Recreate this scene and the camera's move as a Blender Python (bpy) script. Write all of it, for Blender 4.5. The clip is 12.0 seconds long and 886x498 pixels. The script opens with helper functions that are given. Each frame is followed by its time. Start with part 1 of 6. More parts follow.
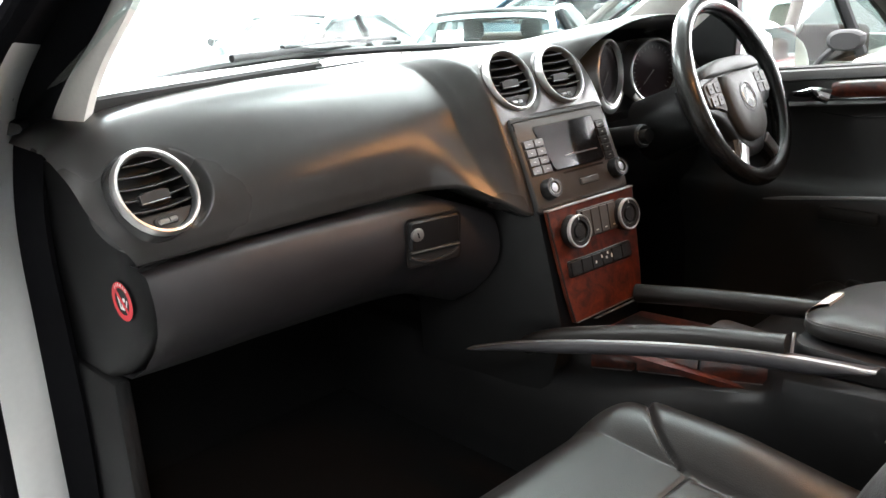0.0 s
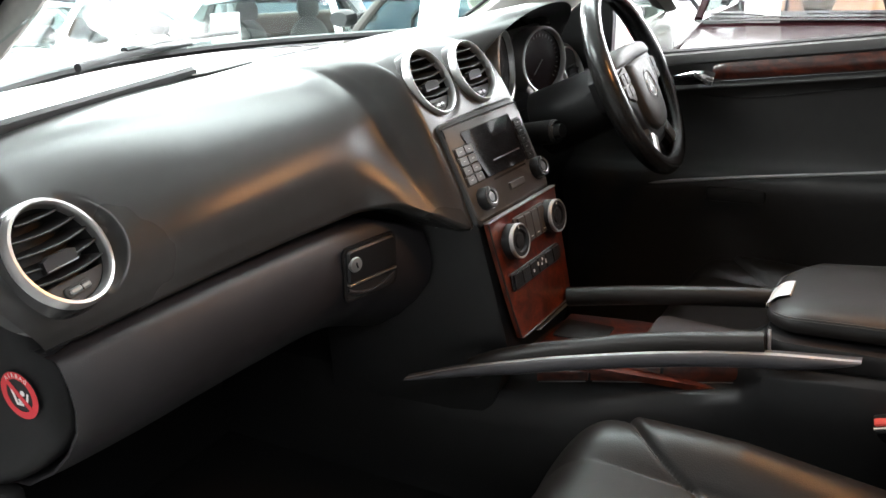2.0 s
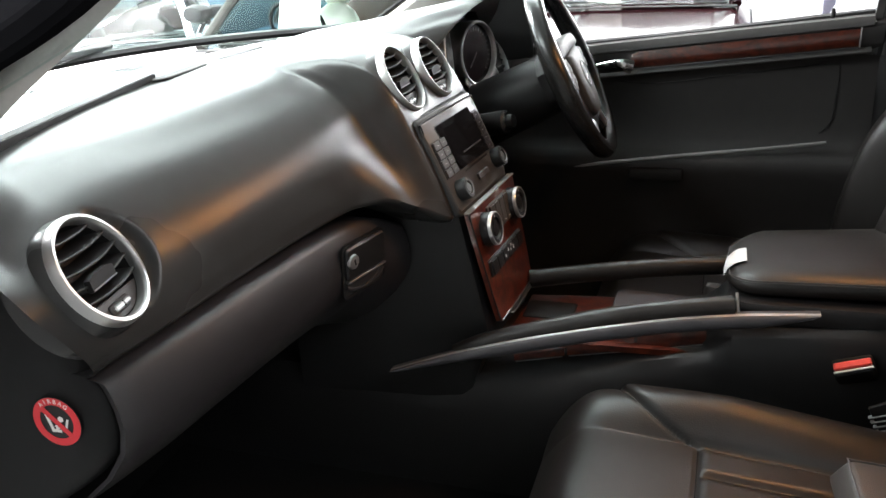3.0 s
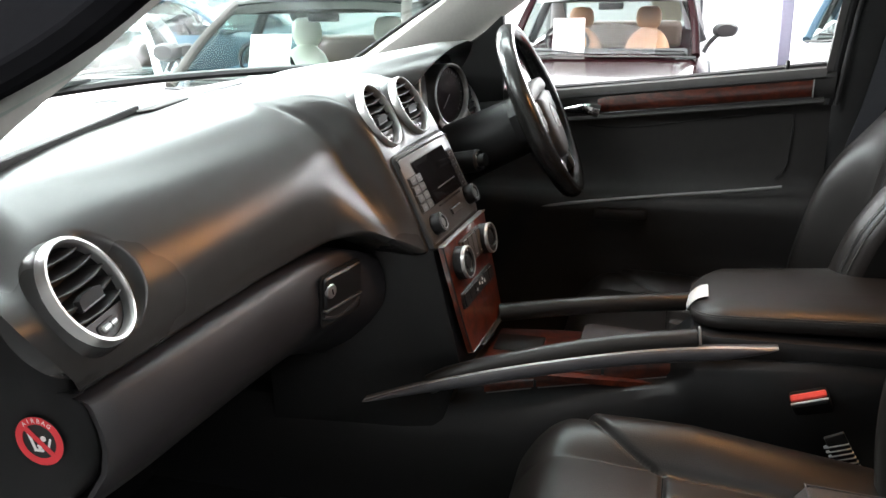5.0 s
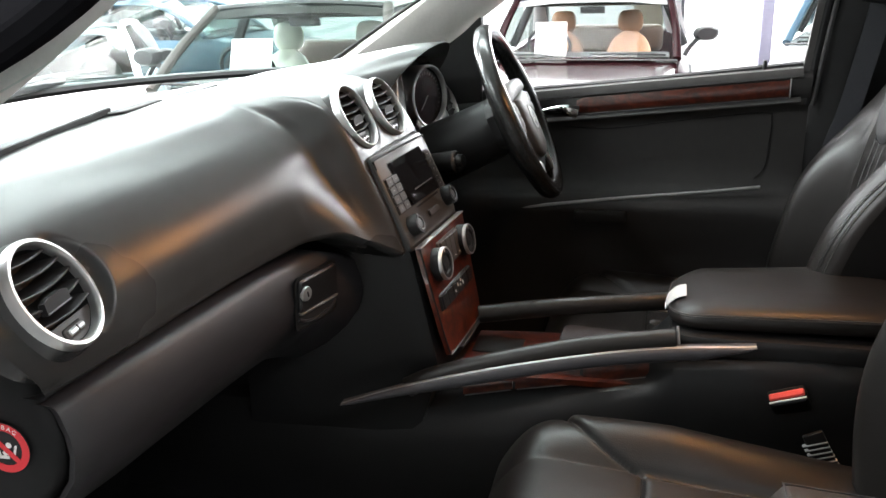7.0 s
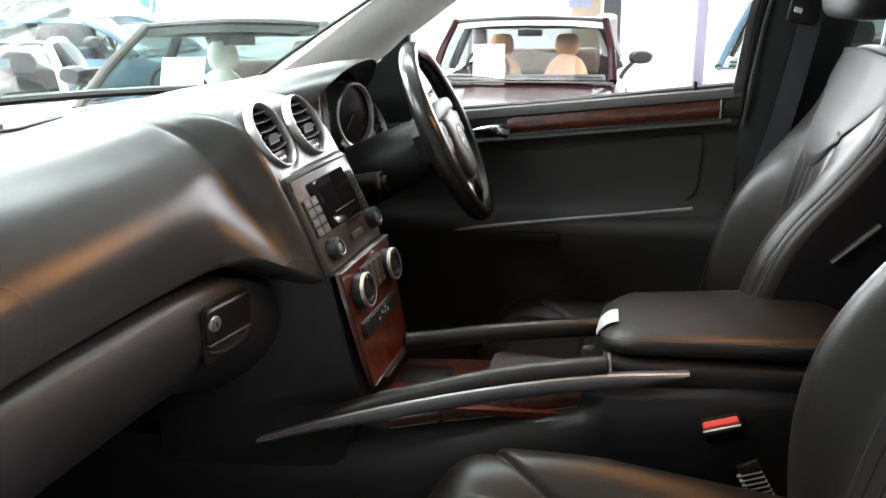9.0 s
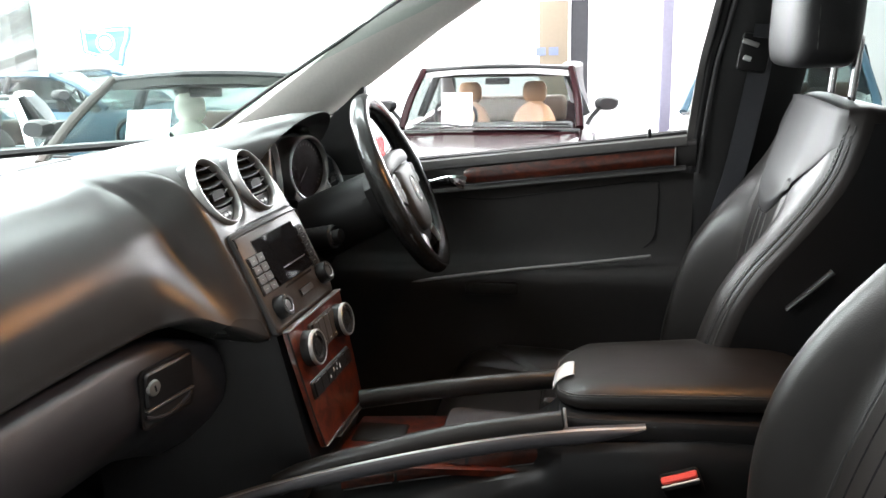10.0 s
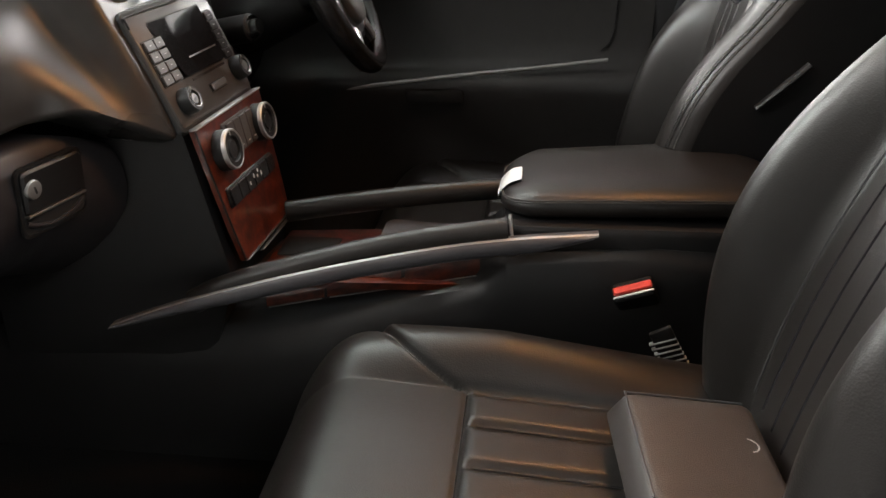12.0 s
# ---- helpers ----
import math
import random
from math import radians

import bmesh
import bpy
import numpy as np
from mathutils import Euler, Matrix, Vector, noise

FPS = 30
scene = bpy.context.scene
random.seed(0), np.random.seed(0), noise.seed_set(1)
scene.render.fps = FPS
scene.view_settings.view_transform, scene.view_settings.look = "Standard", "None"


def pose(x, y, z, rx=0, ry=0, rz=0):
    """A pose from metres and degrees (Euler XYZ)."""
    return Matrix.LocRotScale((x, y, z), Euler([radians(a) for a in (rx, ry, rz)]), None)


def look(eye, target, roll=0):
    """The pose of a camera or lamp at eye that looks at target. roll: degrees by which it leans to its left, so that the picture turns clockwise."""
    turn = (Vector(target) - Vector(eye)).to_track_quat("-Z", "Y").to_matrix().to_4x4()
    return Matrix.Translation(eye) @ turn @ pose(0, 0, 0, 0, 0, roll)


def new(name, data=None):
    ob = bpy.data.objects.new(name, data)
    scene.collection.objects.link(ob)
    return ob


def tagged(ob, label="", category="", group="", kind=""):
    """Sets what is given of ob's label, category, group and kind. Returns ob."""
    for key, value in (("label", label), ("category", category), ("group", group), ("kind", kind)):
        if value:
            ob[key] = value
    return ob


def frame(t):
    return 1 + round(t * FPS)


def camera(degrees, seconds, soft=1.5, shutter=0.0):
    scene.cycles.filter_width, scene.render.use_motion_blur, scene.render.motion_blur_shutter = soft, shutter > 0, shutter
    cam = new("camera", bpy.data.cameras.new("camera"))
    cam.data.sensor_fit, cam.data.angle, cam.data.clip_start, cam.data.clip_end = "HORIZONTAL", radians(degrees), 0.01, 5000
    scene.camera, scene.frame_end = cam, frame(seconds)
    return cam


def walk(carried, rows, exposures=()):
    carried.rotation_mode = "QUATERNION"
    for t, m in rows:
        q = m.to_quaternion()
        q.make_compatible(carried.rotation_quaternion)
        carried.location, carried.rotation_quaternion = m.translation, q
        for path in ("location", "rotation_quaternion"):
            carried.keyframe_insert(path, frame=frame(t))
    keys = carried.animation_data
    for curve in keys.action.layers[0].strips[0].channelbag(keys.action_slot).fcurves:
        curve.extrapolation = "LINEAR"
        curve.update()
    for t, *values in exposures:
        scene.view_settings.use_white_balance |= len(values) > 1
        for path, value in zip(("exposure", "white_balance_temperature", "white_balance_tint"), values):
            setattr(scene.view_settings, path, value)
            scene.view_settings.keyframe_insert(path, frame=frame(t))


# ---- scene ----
cam = camera(55.0, 12.0)

PATH = [
    (0, (-1.173, -0.847, 1.349), (0.143, 0.53, 0.74), -3.1),
    (0.5, (-1.174, -0.835, 1.35), (0.153, 0.505, 0.683), -3.6),
    (1, (-1.258, -0.74, 1.372), (0.214, 0.399, 0.64), -3.4),
    (1.5, (-1.245, -0.637, 1.377), (0.319, 0.389, 0.67), -3.3),
    (2, (-1.204, -0.546, 1.383), (0.418, 0.401, 0.695), -3.5),
    (2.5, (-1.239, -0.463, 1.392), (0.455, 0.327, 0.681), -3.1),
    (3, (-1.323, -0.363, 1.409), (0.438, 0.246, 0.681), -3.5),
    (3.2, (-1.341, -0.33, 1.414), (0.445, 0.225, 0.706), -2.9),
    (5, (-1.37, -0.357, 1.408), (0.451, 0.173, 0.771), -1.7),
    (5.5, (-1.371, -0.36, 1.404), (0.458, 0.162, 0.785), -1.7),
    (6, (-1.371, -0.366, 1.404), (0.46, 0.149, 0.786), -1.8),
    (6.5, (-1.368, -0.37, 1.404), (0.462, 0.137, 0.777), -1.7),
    (7, (-1.359, -0.368, 1.399), (0.474, 0.13, 0.772), -1.8),
    (9, (-1.289, -0.383, 1.383), (0.589, -0.013, 0.801), -0.9),
    (9.5, (-1.268, -0.409, 1.387), (0.625, -0.052, 0.848), -1.5),
    (10, (-1.256, -0.418, 1.388), (0.659, -0.1, 0.909), -1.5),
    (10.5, (-1.24, -0.401, 1.383), (0.678, -0.154, 0.873), -0.6),
    (11, (-1.217, -0.378, 1.367), (0.662, -0.216, 0.7), 0.6),
    (11.5, (-1.192, -0.38, 1.335), (0.638, -0.244, 0.54), 0.6),
    (12, (-1.134, -0.419, 1.29), (0.672, -0.228, 0.451), -0.5),
]
walk(cam, [(t, look(eye, target, roll)) for t, eye, target, roll in PATH], [(0, 1.13, 6500, 10), (0.6, 1.08, 6500, 10), (1, 0.95, 6500, 10), (2, 0.78, 6500, 10), (3, 0.62, 6500, 10), (5, 0.65, 6500, 10), (10.2, 0.78, 6500, 10), (11, 0.75, 6850, 12), (12, 0.58, 6950, 13)])

# ---------------------------------------------------------------- light
GROUND = -0.18
world = bpy.data.worlds.new("hall_air")
scene.world = world
world.use_nodes = True
wn = world.node_tree.nodes
sky = wn.new("ShaderNodeTexSky")
sky.sky_type = "NISHITA"
sky.sun_disc = False
sky.sun_elevation, sky.sun_rotation = radians(50), radians(60)
wn["Background"].inputs[1].default_value = 0.15
world.node_tree.links.new(sky.outputs[0], wn["Background"].inputs[0])


def area(name, at, aim, sx, sy, watts, colour=(1, 1, 1)):
    lamp = bpy.data.lights.new(name, "AREA")
    lamp.shape, lamp.size, lamp.size_y, lamp.energy, lamp.color = "RECTANGLE", sx, sy, watts, colour
    ob = new(name, lamp)
    ob.matrix_world = look(at, aim)
    return ob


# unseen fill panels added high along two walls and under the hall's ceiling
area("wall_fill", (2.0, 8.9, 2.85), (1.5, 0, 0.9), 13.0, 1.7, 1900, (0.96, 0.99, 1.0))
area("wall_fill", (9.9, 1.0, 2.85), (0, 1.0, 0.9), 13.0, 1.7, 1350, (0.95, 0.98, 1.0))
for lx, ly, watts in ((0.4, 4.4, 460), (1.3, 0.8, 95), (-2.6, 2.6, 110), (-2.4, -3.2, 75), (3.4, 3.4, 150), (6.4, 1.0, 45), (6.4, 5.0, 240), (5.0, -3.2, 330)):
    area("ceiling_fill", (lx, ly, 3.7), (lx, ly, 0), 0.7, 2.6, watts, (0.97, 0.99, 1.0))
# warm courtesy lamp in the car's roof
area("courtesy_lamp", (0.02, -0.62, 1.592), (-0.38, -0.28, 0.80), 0.10, 0.04, 1.45, (1.0, 0.45, 0.15)).data.spread = radians(125)

# ---------------------------------------------------------------- materials


def mat(name, colour, rough=0.5, metal=0.0, var=0.15, scale=30.0, bump=0.0, bump_scale=400.0, coat=0.0, spec=0.5,
        colour2=None, stretch=None, rough_var=0.08):
    """A surface with two scales of variation, and fine relief."""
    m = bpy.data.materials.new(name)
    m.use_nodes = True
    n, l = m.node_tree.nodes, m.node_tree.links
    b = n["Principled BSDF"]
    b.inputs["Metallic"].default_value = metal
    b.inputs["Specular IOR Level"].default_value = spec
    b.inputs["Coat Weight"].default_value = coat
    b.inputs["Coat Roughness"].default_value = 0.06
    tc = n.new("ShaderNodeTexCoord")
    src = tc.outputs["Object"]
    if stretch:
        mp = n.new("ShaderNodeMapping")
        mp.inputs["Scale"].default_value = stretch
        l.new(src, mp.inputs[0])
        src = mp.outputs[0]
    big, fine = n.new("ShaderNodeTexNoise"), n.new("ShaderNodeTexNoise")
    big.inputs["Scale"].default_value, big.inputs["Detail"].default_value = scale * 0.25, 4
    fine.inputs["Scale"].default_value, fine.inputs["Detail"].default_value = scale * 4, 5
    l.new(src, big.inputs[0]), l.new(src, fine.inputs[0])
    mix = n.new("ShaderNodeMath")
    mix.operation = "ADD"
    l.new(big.outputs["Fac"], mix.inputs[0]), l.new(fine.outputs["Fac"], mix.inputs[1])
    ramp = n.new("ShaderNodeMapRange")
    ramp.inputs[1].default_value, ramp.inputs[2].default_value = 0.6, 1.4
    l.new(mix.outputs[0], ramp.inputs[0])
    cm = n.new("ShaderNodeMix")
    cm.data_type = "RGBA"
    lo = [c * (1 - var) for c in colour]
    hi = [min(1, c * (1 + var)) for c in (colour2 or colour)]
    cm.inputs[6].default_value, cm.inputs[7].default_value = (*lo, 1), (*hi, 1)
    l.new(ramp.outputs[0], cm.inputs[0]), l.new(cm.outputs[2], b.inputs["Base Color"])
    rr = n.new("ShaderNodeMapRange")
    rr.inputs[3].default_value, rr.inputs[4].default_value = max(0.02, rough - rough_var), min(1, rough + rough_var)
    l.new(big.outputs["Fac"], rr.inputs[0]), l.new(rr.outputs[0], b.inputs["Roughness"])
    if bump:
        grain = n.new("ShaderNodeTexVoronoi")
        grain.inputs["Scale"].default_value = bump_scale
        l.new(src, grain.inputs["Vector"])
        bp = n.new("ShaderNodeBump")
        bp.inputs["Strength"].default_value, bp.inputs["Distance"].default_value = bump, 0.001
        l.new(grain.outputs["Distance"], bp.inputs["Height"]), l.new(bp.outputs[0], b.inputs["Normal"])
    return m


def glass(name, tint=(0.96, 0.98, 0.97), gloss=0.03):
    """Clear pane: light goes straight through, and a little is mirrored."""
    m = bpy.data.materials.new(name)
    m.use_nodes = True
    n, l = m.node_tree.nodes, m.node_tree.links
    n.remove(n["Principled BSDF"])
    tr, gl, mx, fr = (n.new("ShaderNode" + k) for k in ("BsdfTransparent", "BsdfGlossy", "MixShader", "LayerWeight"))
    tr.inputs[0].default_value, gl.inputs["Roughness"].default_value = (*tint, 1), gloss
    fr.inputs["Blend"].default_value = 0.5
    pw = n.new("ShaderNodeMath")
    pw.operation = "POWER"
    pw.inputs[1].default_value = 4.0
    ma = n.new("ShaderNodeMath")
    ma.operation = "MULTIPLY_ADD"
    ma.inputs[1].default_value, ma.inputs[2].default_value = 0.30, 0.015
    l.new(fr.outputs["Facing"], pw.inputs[0]), l.new(pw.outputs[0], ma.inputs[0])
    l.new(ma.outputs[0], mx.inputs[0]), l.new(tr.outputs[0], mx.inputs[1]), l.new(gl.outputs[0], mx.inputs[2])
    l.new(mx.outputs[0], n["Material Output"].inputs[0])
    return m


def burl(name):
    """Dark red-brown burr wood under clear lacquer."""
    m = bpy.data.materials.new(name)
    m.use_nodes = True
    n, l = m.node_tree.nodes, m.node_tree.links
    b = n["Principled BSDF"]
    tc, mp = n.new("ShaderNodeTexCoord"), n.new("ShaderNodeMapping")
    mp.inputs["Scale"].default_value = (14, 9, 14)
    l.new(tc.outputs["Object"], mp.inputs[0])
    a, c = n.new("ShaderNodeTexNoise"), n.new("ShaderNodeTexNoise")
    a.inputs["Scale"].default_value, a.inputs["Detail"].default_value, a.inputs["Distortion"].default_value = 1.6, 6, 2.2
    c.inputs["Scale"].default_value, c.inputs["Detail"].default_value = 12, 6
    l.new(mp.outputs[0], a.inputs[0]), l.new(mp.outputs[0], c.inputs[0])
    s = n.new("ShaderNodeMath")
    s.operation = "MULTIPLY_ADD"
    s.inputs[1].default_value = 0.4
    l.new(c.outputs["Fac"], s.inputs[0]), l.new(a.outputs["Fac"], s.inputs[2])
    r = n.new("ShaderNodeValToRGB")
    e = r.color_ramp.elements
    e[0].position, e[0].color = 0.50, (0.016, 0.004, 0.002, 1)
    e[1].position, e[1].color = 1.0, (0.15, 0.026, 0.008, 1)
    k = r.color_ramp.elements.new(0.68)
    k.color = (0.060, 0.010, 0.004, 1)
    l.new(s.outputs[0], r.inputs[0]), l.new(r.outputs[0], b.inputs["Base Color"])
    b.inputs["Roughness"].default_value, b.inputs["Coat Weight"].default_value = 0.35, 1.0
    b.inputs["Coat Roughness"].default_value = 0.04
    return m


DASH = mat("dash_soft_plastic", (0.030, 0.0298, 0.0292), 0.29, spec=0.46, var=0.12, scale=12, bump=0.10, bump_scale=900)
PLASTIC = mat("black_plastic", (0.0075, 0.0075, 0.0078), 0.42, spec=0.38, var=0.12, scale=20, bump=0.2, bump_scale=1100)
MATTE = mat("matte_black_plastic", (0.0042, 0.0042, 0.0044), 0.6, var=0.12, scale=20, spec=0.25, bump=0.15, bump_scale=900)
DOORGREY = mat("grey_door_vinyl", (0.070, 0.067, 0.064), 0.50, var=0.12, scale=14, spec=0.4, bump=0.12, bump_scale=900)
DOORV = mat("black_door_vinyl", (0.026, 0.0245, 0.0235), 0.45, var=0.12, scale=14, spec=0.5, bump=0.12, bump_scale=900)
LOUVRE = mat("charcoal_plastic", (0.012, 0.012, 0.0125), 0.50, spec=0.35, var=0.12, scale=20)
TRIMGREY = mat("purple_grey_plastic", (0.019, 0.0175, 0.0190), 0.46, spec=0.42, var=0.12, scale=16, bump=0.25, bump_scale=900)
# near-black for joints and trim, and for shade painted into recesses
DARK = mat("shade_and_trim_black", (0.006, 0.006, 0.006), 0.7, var=0.1, scale=20)
GLOSS = mat("gloss_black", (0.008, 0.008, 0.009), 0.08, var=0.1, scale=10, rough_var=0.02)
LEATHER = mat("black_leather", (0.0080, 0.0068, 0.0060), 0.40, spec=0.42, var=0.2, scale=10, bump=0.16, bump_scale=520)
LEATHER3 = mat("matt_black_leather", (0.013, 0.0131, 0.0138), 0.52, spec=0.45, var=0.2, scale=10, bump=0.16, bump_scale=520)
STRIPGREY = mat("grey_strip_plastic", (0.050, 0.049, 0.053), 0.38, spec=0.5, var=0.12, scale=16, bump=0.15, bump_scale=900)
RIMLEATHER = mat("polished_black_leather", (0.010, 0.0098, 0.0095), 0.24, spec=0.6, var=0.2, scale=10, bump=0.06, bump_scale=700)
CARPET = mat("black_carpet", (0.004, 0.004, 0.004), 0.95, var=0.3, scale=60, bump=0.9, bump_scale=700, spec=0.1)
SATIN = mat("satin_silver", (0.55, 0.55, 0.54), 0.36, metal=0.9, var=0.05, scale=20)
CHROME = mat("chrome", (0.75, 0.75, 0.75), 0.12, metal=1.0, var=0.03, scale=20, rough_var=0.03)
WOOD = burl("burr_walnut")
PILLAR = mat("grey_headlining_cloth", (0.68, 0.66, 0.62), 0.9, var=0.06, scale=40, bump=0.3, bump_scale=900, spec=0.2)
# pillar cloth darkened for the unseen roof, to weaken its reflection below
HEADLINING = mat("darkened_headlining_cloth", (0.16, 0.155, 0.15), 0.9, var=0.06, scale=40, bump=0.3, bump_scale=900, spec=0.2)
RUBBER = mat("black_rubber", (0.012, 0.012, 0.013), 0.6, var=0.15, scale=20)
PAINT = mat("silver_white_paint", (0.74, 0.75, 0.73), 0.3, metal=0.1, var=0.04, scale=20, coat=0.8)
FOAM = mat("dull_black_foam", (0.008, 0.008, 0.009), 0.95, var=0.15, scale=20, spec=0.0)
RED = mat("red_plastic", (0.75, 0.07, 0.05), 0.4, var=0.08, scale=30)
REDPRINT = mat("red_print", (0.62, 0.02, 0.03), 0.5, var=0.05, scale=30)
WHITEPRINT = mat("white_print", (0.75, 0.75, 0.73), 0.5, var=0.05, scale=30)
GREYPRINT = mat("grey_print", (0.35, 0.35, 0.34), 0.5, var=0.05, scale=30)
THREAD = mat("grey_thread", (0.085, 0.082, 0.08), 0.8, var=0.2, scale=60)
SEAM = mat("dark_seam_thread", (0.045, 0.044, 0.042), 0.7, var=0.2, scale=60)
WEB = mat("belt_webbing", (0.050, 0.052, 0.060), 0.6, var=0.15, scale=80, bump=0.5, bump_scale=900)
CLEAR = glass("clear_glass")
SMOKED = glass("smoked_glass", (0.30, 0.34, 0.33))
TINTED = glass("green_tinted_glass", (0.78, 0.89, 0.87))
BRIGHT = mat("bright_satin_metal", (0.72, 0.72, 0.70), 0.45, metal=0.55, var=0.04, scale=20)
GREYMETAL = mat("dull_grey_metal", (0.20, 0.20, 0.20), 0.35, metal=0.8, var=0.05, scale=20)
COVER = mat("grey_airbag_plastic", (0.035, 0.034, 0.034), 0.55, var=0.1, scale=20, bump=0.2, bump_scale=900)
HUB = mat("warm_grey_airbag_plastic", (0.048, 0.046, 0.043), 0.55, spec=0.3, var=0.1, scale=20, bump=0.2, bump_scale=900)
BROWNW = mat("grey_rendered_wall", (0.14, 0.137, 0.134), 0.8, var=0.25, scale=4, bump=0.2, bump_scale=30)
WALLW = mat("white_wall_paint", (0.80, 0.80, 0.80), 0.7, var=0.03, scale=4, bump=0.1, bump_scale=60)
FLOORC = mat("pale_floor_tile", (0.17, 0.17, 0.17), 0.30, var=0.15, scale=5, bump=0.1, bump_scale=60)
CEILC = mat("ceiling_board", (0.7, 0.7, 0.7), 0.85, var=0.04, scale=5)

# ---------------------------------------------------------------- mesh tools


def part(name, bm, material, parent=None, label="", smooth=True, sharp=35):
    """Links a bmesh as one mesh object, under a thing or a part."""
    bmesh.ops.recalc_face_normals(bm, faces=bm.faces[:])
    me = bpy.data.meshes.new(name)
    bm.to_mesh(me)
    bm.free()
    me.materials.append(material)
    if smooth:
        me.polygons.foreach_set("use_smooth", [True] * len(me.polygons))
        me.set_sharp_from_angle(angle=radians(sharp))
    ob = new(name, me)
    if parent:
        ob.parent = parent
        ob.matrix_parent_inverse = parent.matrix_world.inverted()
    if label:
        tagged(ob, label)
    return ob


def thing(name, at, label, category, group="", kind=""):
    ob = new(name)
    ob.empty_display_size = 0.05
    ob.matrix_world = Matrix.Translation(at)
    bpy.context.view_layer.update()
    return tagged(ob, label, category, group, kind)


def basis(at, normal, up=(0, 0, 1)):
    """A pose at a place: local z along the normal, local y as near to up as can be."""
    z = Vector(normal).normalized()
    x = Vector(up).cross(z).normalized()
    y = z.cross(x)
    m = Matrix((x, y, z)).transposed().to_4x4()
    m.translation = at
    return m


def put(bm, m, verts=None):
    bmesh.ops.transform(bm, matrix=m, verts=verts or bm.verts[:])
    return bm


def box(sx, sy, sz, r=0.0, seg=2, m=None, bm=None):
    own = bmesh.new()
    bmesh.ops.create_cube(own, size=1, matrix=Matrix.Diagonal((sx, sy, sz, 1)))
    if r:
        bmesh.ops.bevel(own, geom=own.edges[:], offset=min(r, 0.49 * min(sx, sy, sz)), segments=seg, affect="EDGES", profile=0.5)
    if m is not None:
        put(own, m)
    if bm is None:
        return own
    me = bpy.data.meshes.new("t")
    own.to_mesh(me)
    own.free()
    bm.from_mesh(me)
    bpy.data.meshes.remove(me)
    return bm


def spin(profile, m=None, n=48, bm=None):
    """Turns a profile of (radius, height) round local z; open or closed as the profile is."""
    bm = bm or bmesh.new()
    rows = [[bm.verts.new((r * math.cos(a), r * math.sin(a), h)) if r > 1e-6 else None for a in (2 * math.pi * k / n for k in range(n))]
            for r, h in profile]
    made = [v for row in rows for v in row if v]
    for (r0, h0), (r1, h1), a, b in zip(profile, profile[1:], rows, rows[1:]):
        if r0 <= 1e-6 or r1 <= 1e-6:
            tip = bm.verts.new((0, 0, h0 if r0 <= 1e-6 else h1))
            made.append(tip)
            ring = b if r0 <= 1e-6 else a
            for k in range(n):
                bm.faces.new((ring[k], ring[(k + 1) % n], tip))
        else:
            for k in range(n):
                bm.faces.new((a[k], a[(k + 1) % n], b[(k + 1) % n], b[k]))
    if m is not None:
        put(bm, m, made)
    return bm


def loft(rows, closed=False, caps=False, bm=None, wrap=False):
    """A skin over rows of points. closed: each row is a ring; wrap: the last row joins the first."""
    bm = bm or bmesh.new()
    grid = [[bm.verts.new(p) for p in row] for row in rows]
    n = len(grid[0])
    pairs = list(zip(grid, grid[1:])) + ([(grid[-1], grid[0])] if wrap else [])
    for a, b in pairs:
        for k in range(n if closed else n - 1):
            bm.faces.new((a[k], a[(k + 1) % n], b[(k + 1) % n], b[k]))
    if caps and closed:
        bm.faces.new(grid[0][::-1])
        bm.faces.new(grid[-1])
    return bm


def smooth_path(points, n=8):
    """Catmull-Rom through the points."""
    p = [Vector(q) for q in points]
    p = [2 * p[0] - p[1]] + p + [2 * p[-1] - p[-2]]
    out = []
    for a, b, c, d in zip(p, p[1:], p[2:], p[3:]):
        for k in range(n):
            t = k / n
            out.append(0.5 * (2 * b + (c - a) * t + (2 * a - 5 * b + 4 * c - d) * t * t + (3 * b - a - 3 * c + d) * t ** 3))
    return out + [p[-2]]


def tube(points, ring, n=8, up=(0, 0, 1), taper=None, caps=True, bm=None):
    """Sweeps a ring of (side, up) offsets along a smooth path."""
    path = smooth_path(points, n)
    rows = []
    for k, p in enumerate(path):
        d = (path[min(k + 1, len(path) - 1)] - path[max(k - 1, 0)]).normalized()
        s = d.cross(Vector(up)).normalized()
        u = s.cross(d)
        f = taper(k / (len(path) - 1)) if taper else 1.0
        rows.append([p + s * (a * f) + u * (b * f) for a, b in ring])
    return loft(rows, closed=True, caps=caps, bm=bm)


def oval(a, b, n=12, power=2.0):
    out = []
    for k in range(n):
        c, s = math.cos(2 * math.pi * k / n), math.sin(2 * math.pi * k / n)
        e = 2.0 / power
        out.append((a * math.copysign(abs(c) ** e, c), b * math.copysign(abs(s) ** e, s)))
    return out


def rect_ring(w, h, r, n=4):
    """A rounded rectangle as (x, y) points."""
    out = []
    for cx, cy, a0 in ((w - r, h - r, 0), (r - w, h - r, 90), (r - w, r - h, 180), (w - r, r - h, 270)):
        for k in range(n + 1):
            a = radians(a0 + 90 * k / n)
            out.append((cx + r * math.cos(a), cy + r * math.sin(a)))
    return out


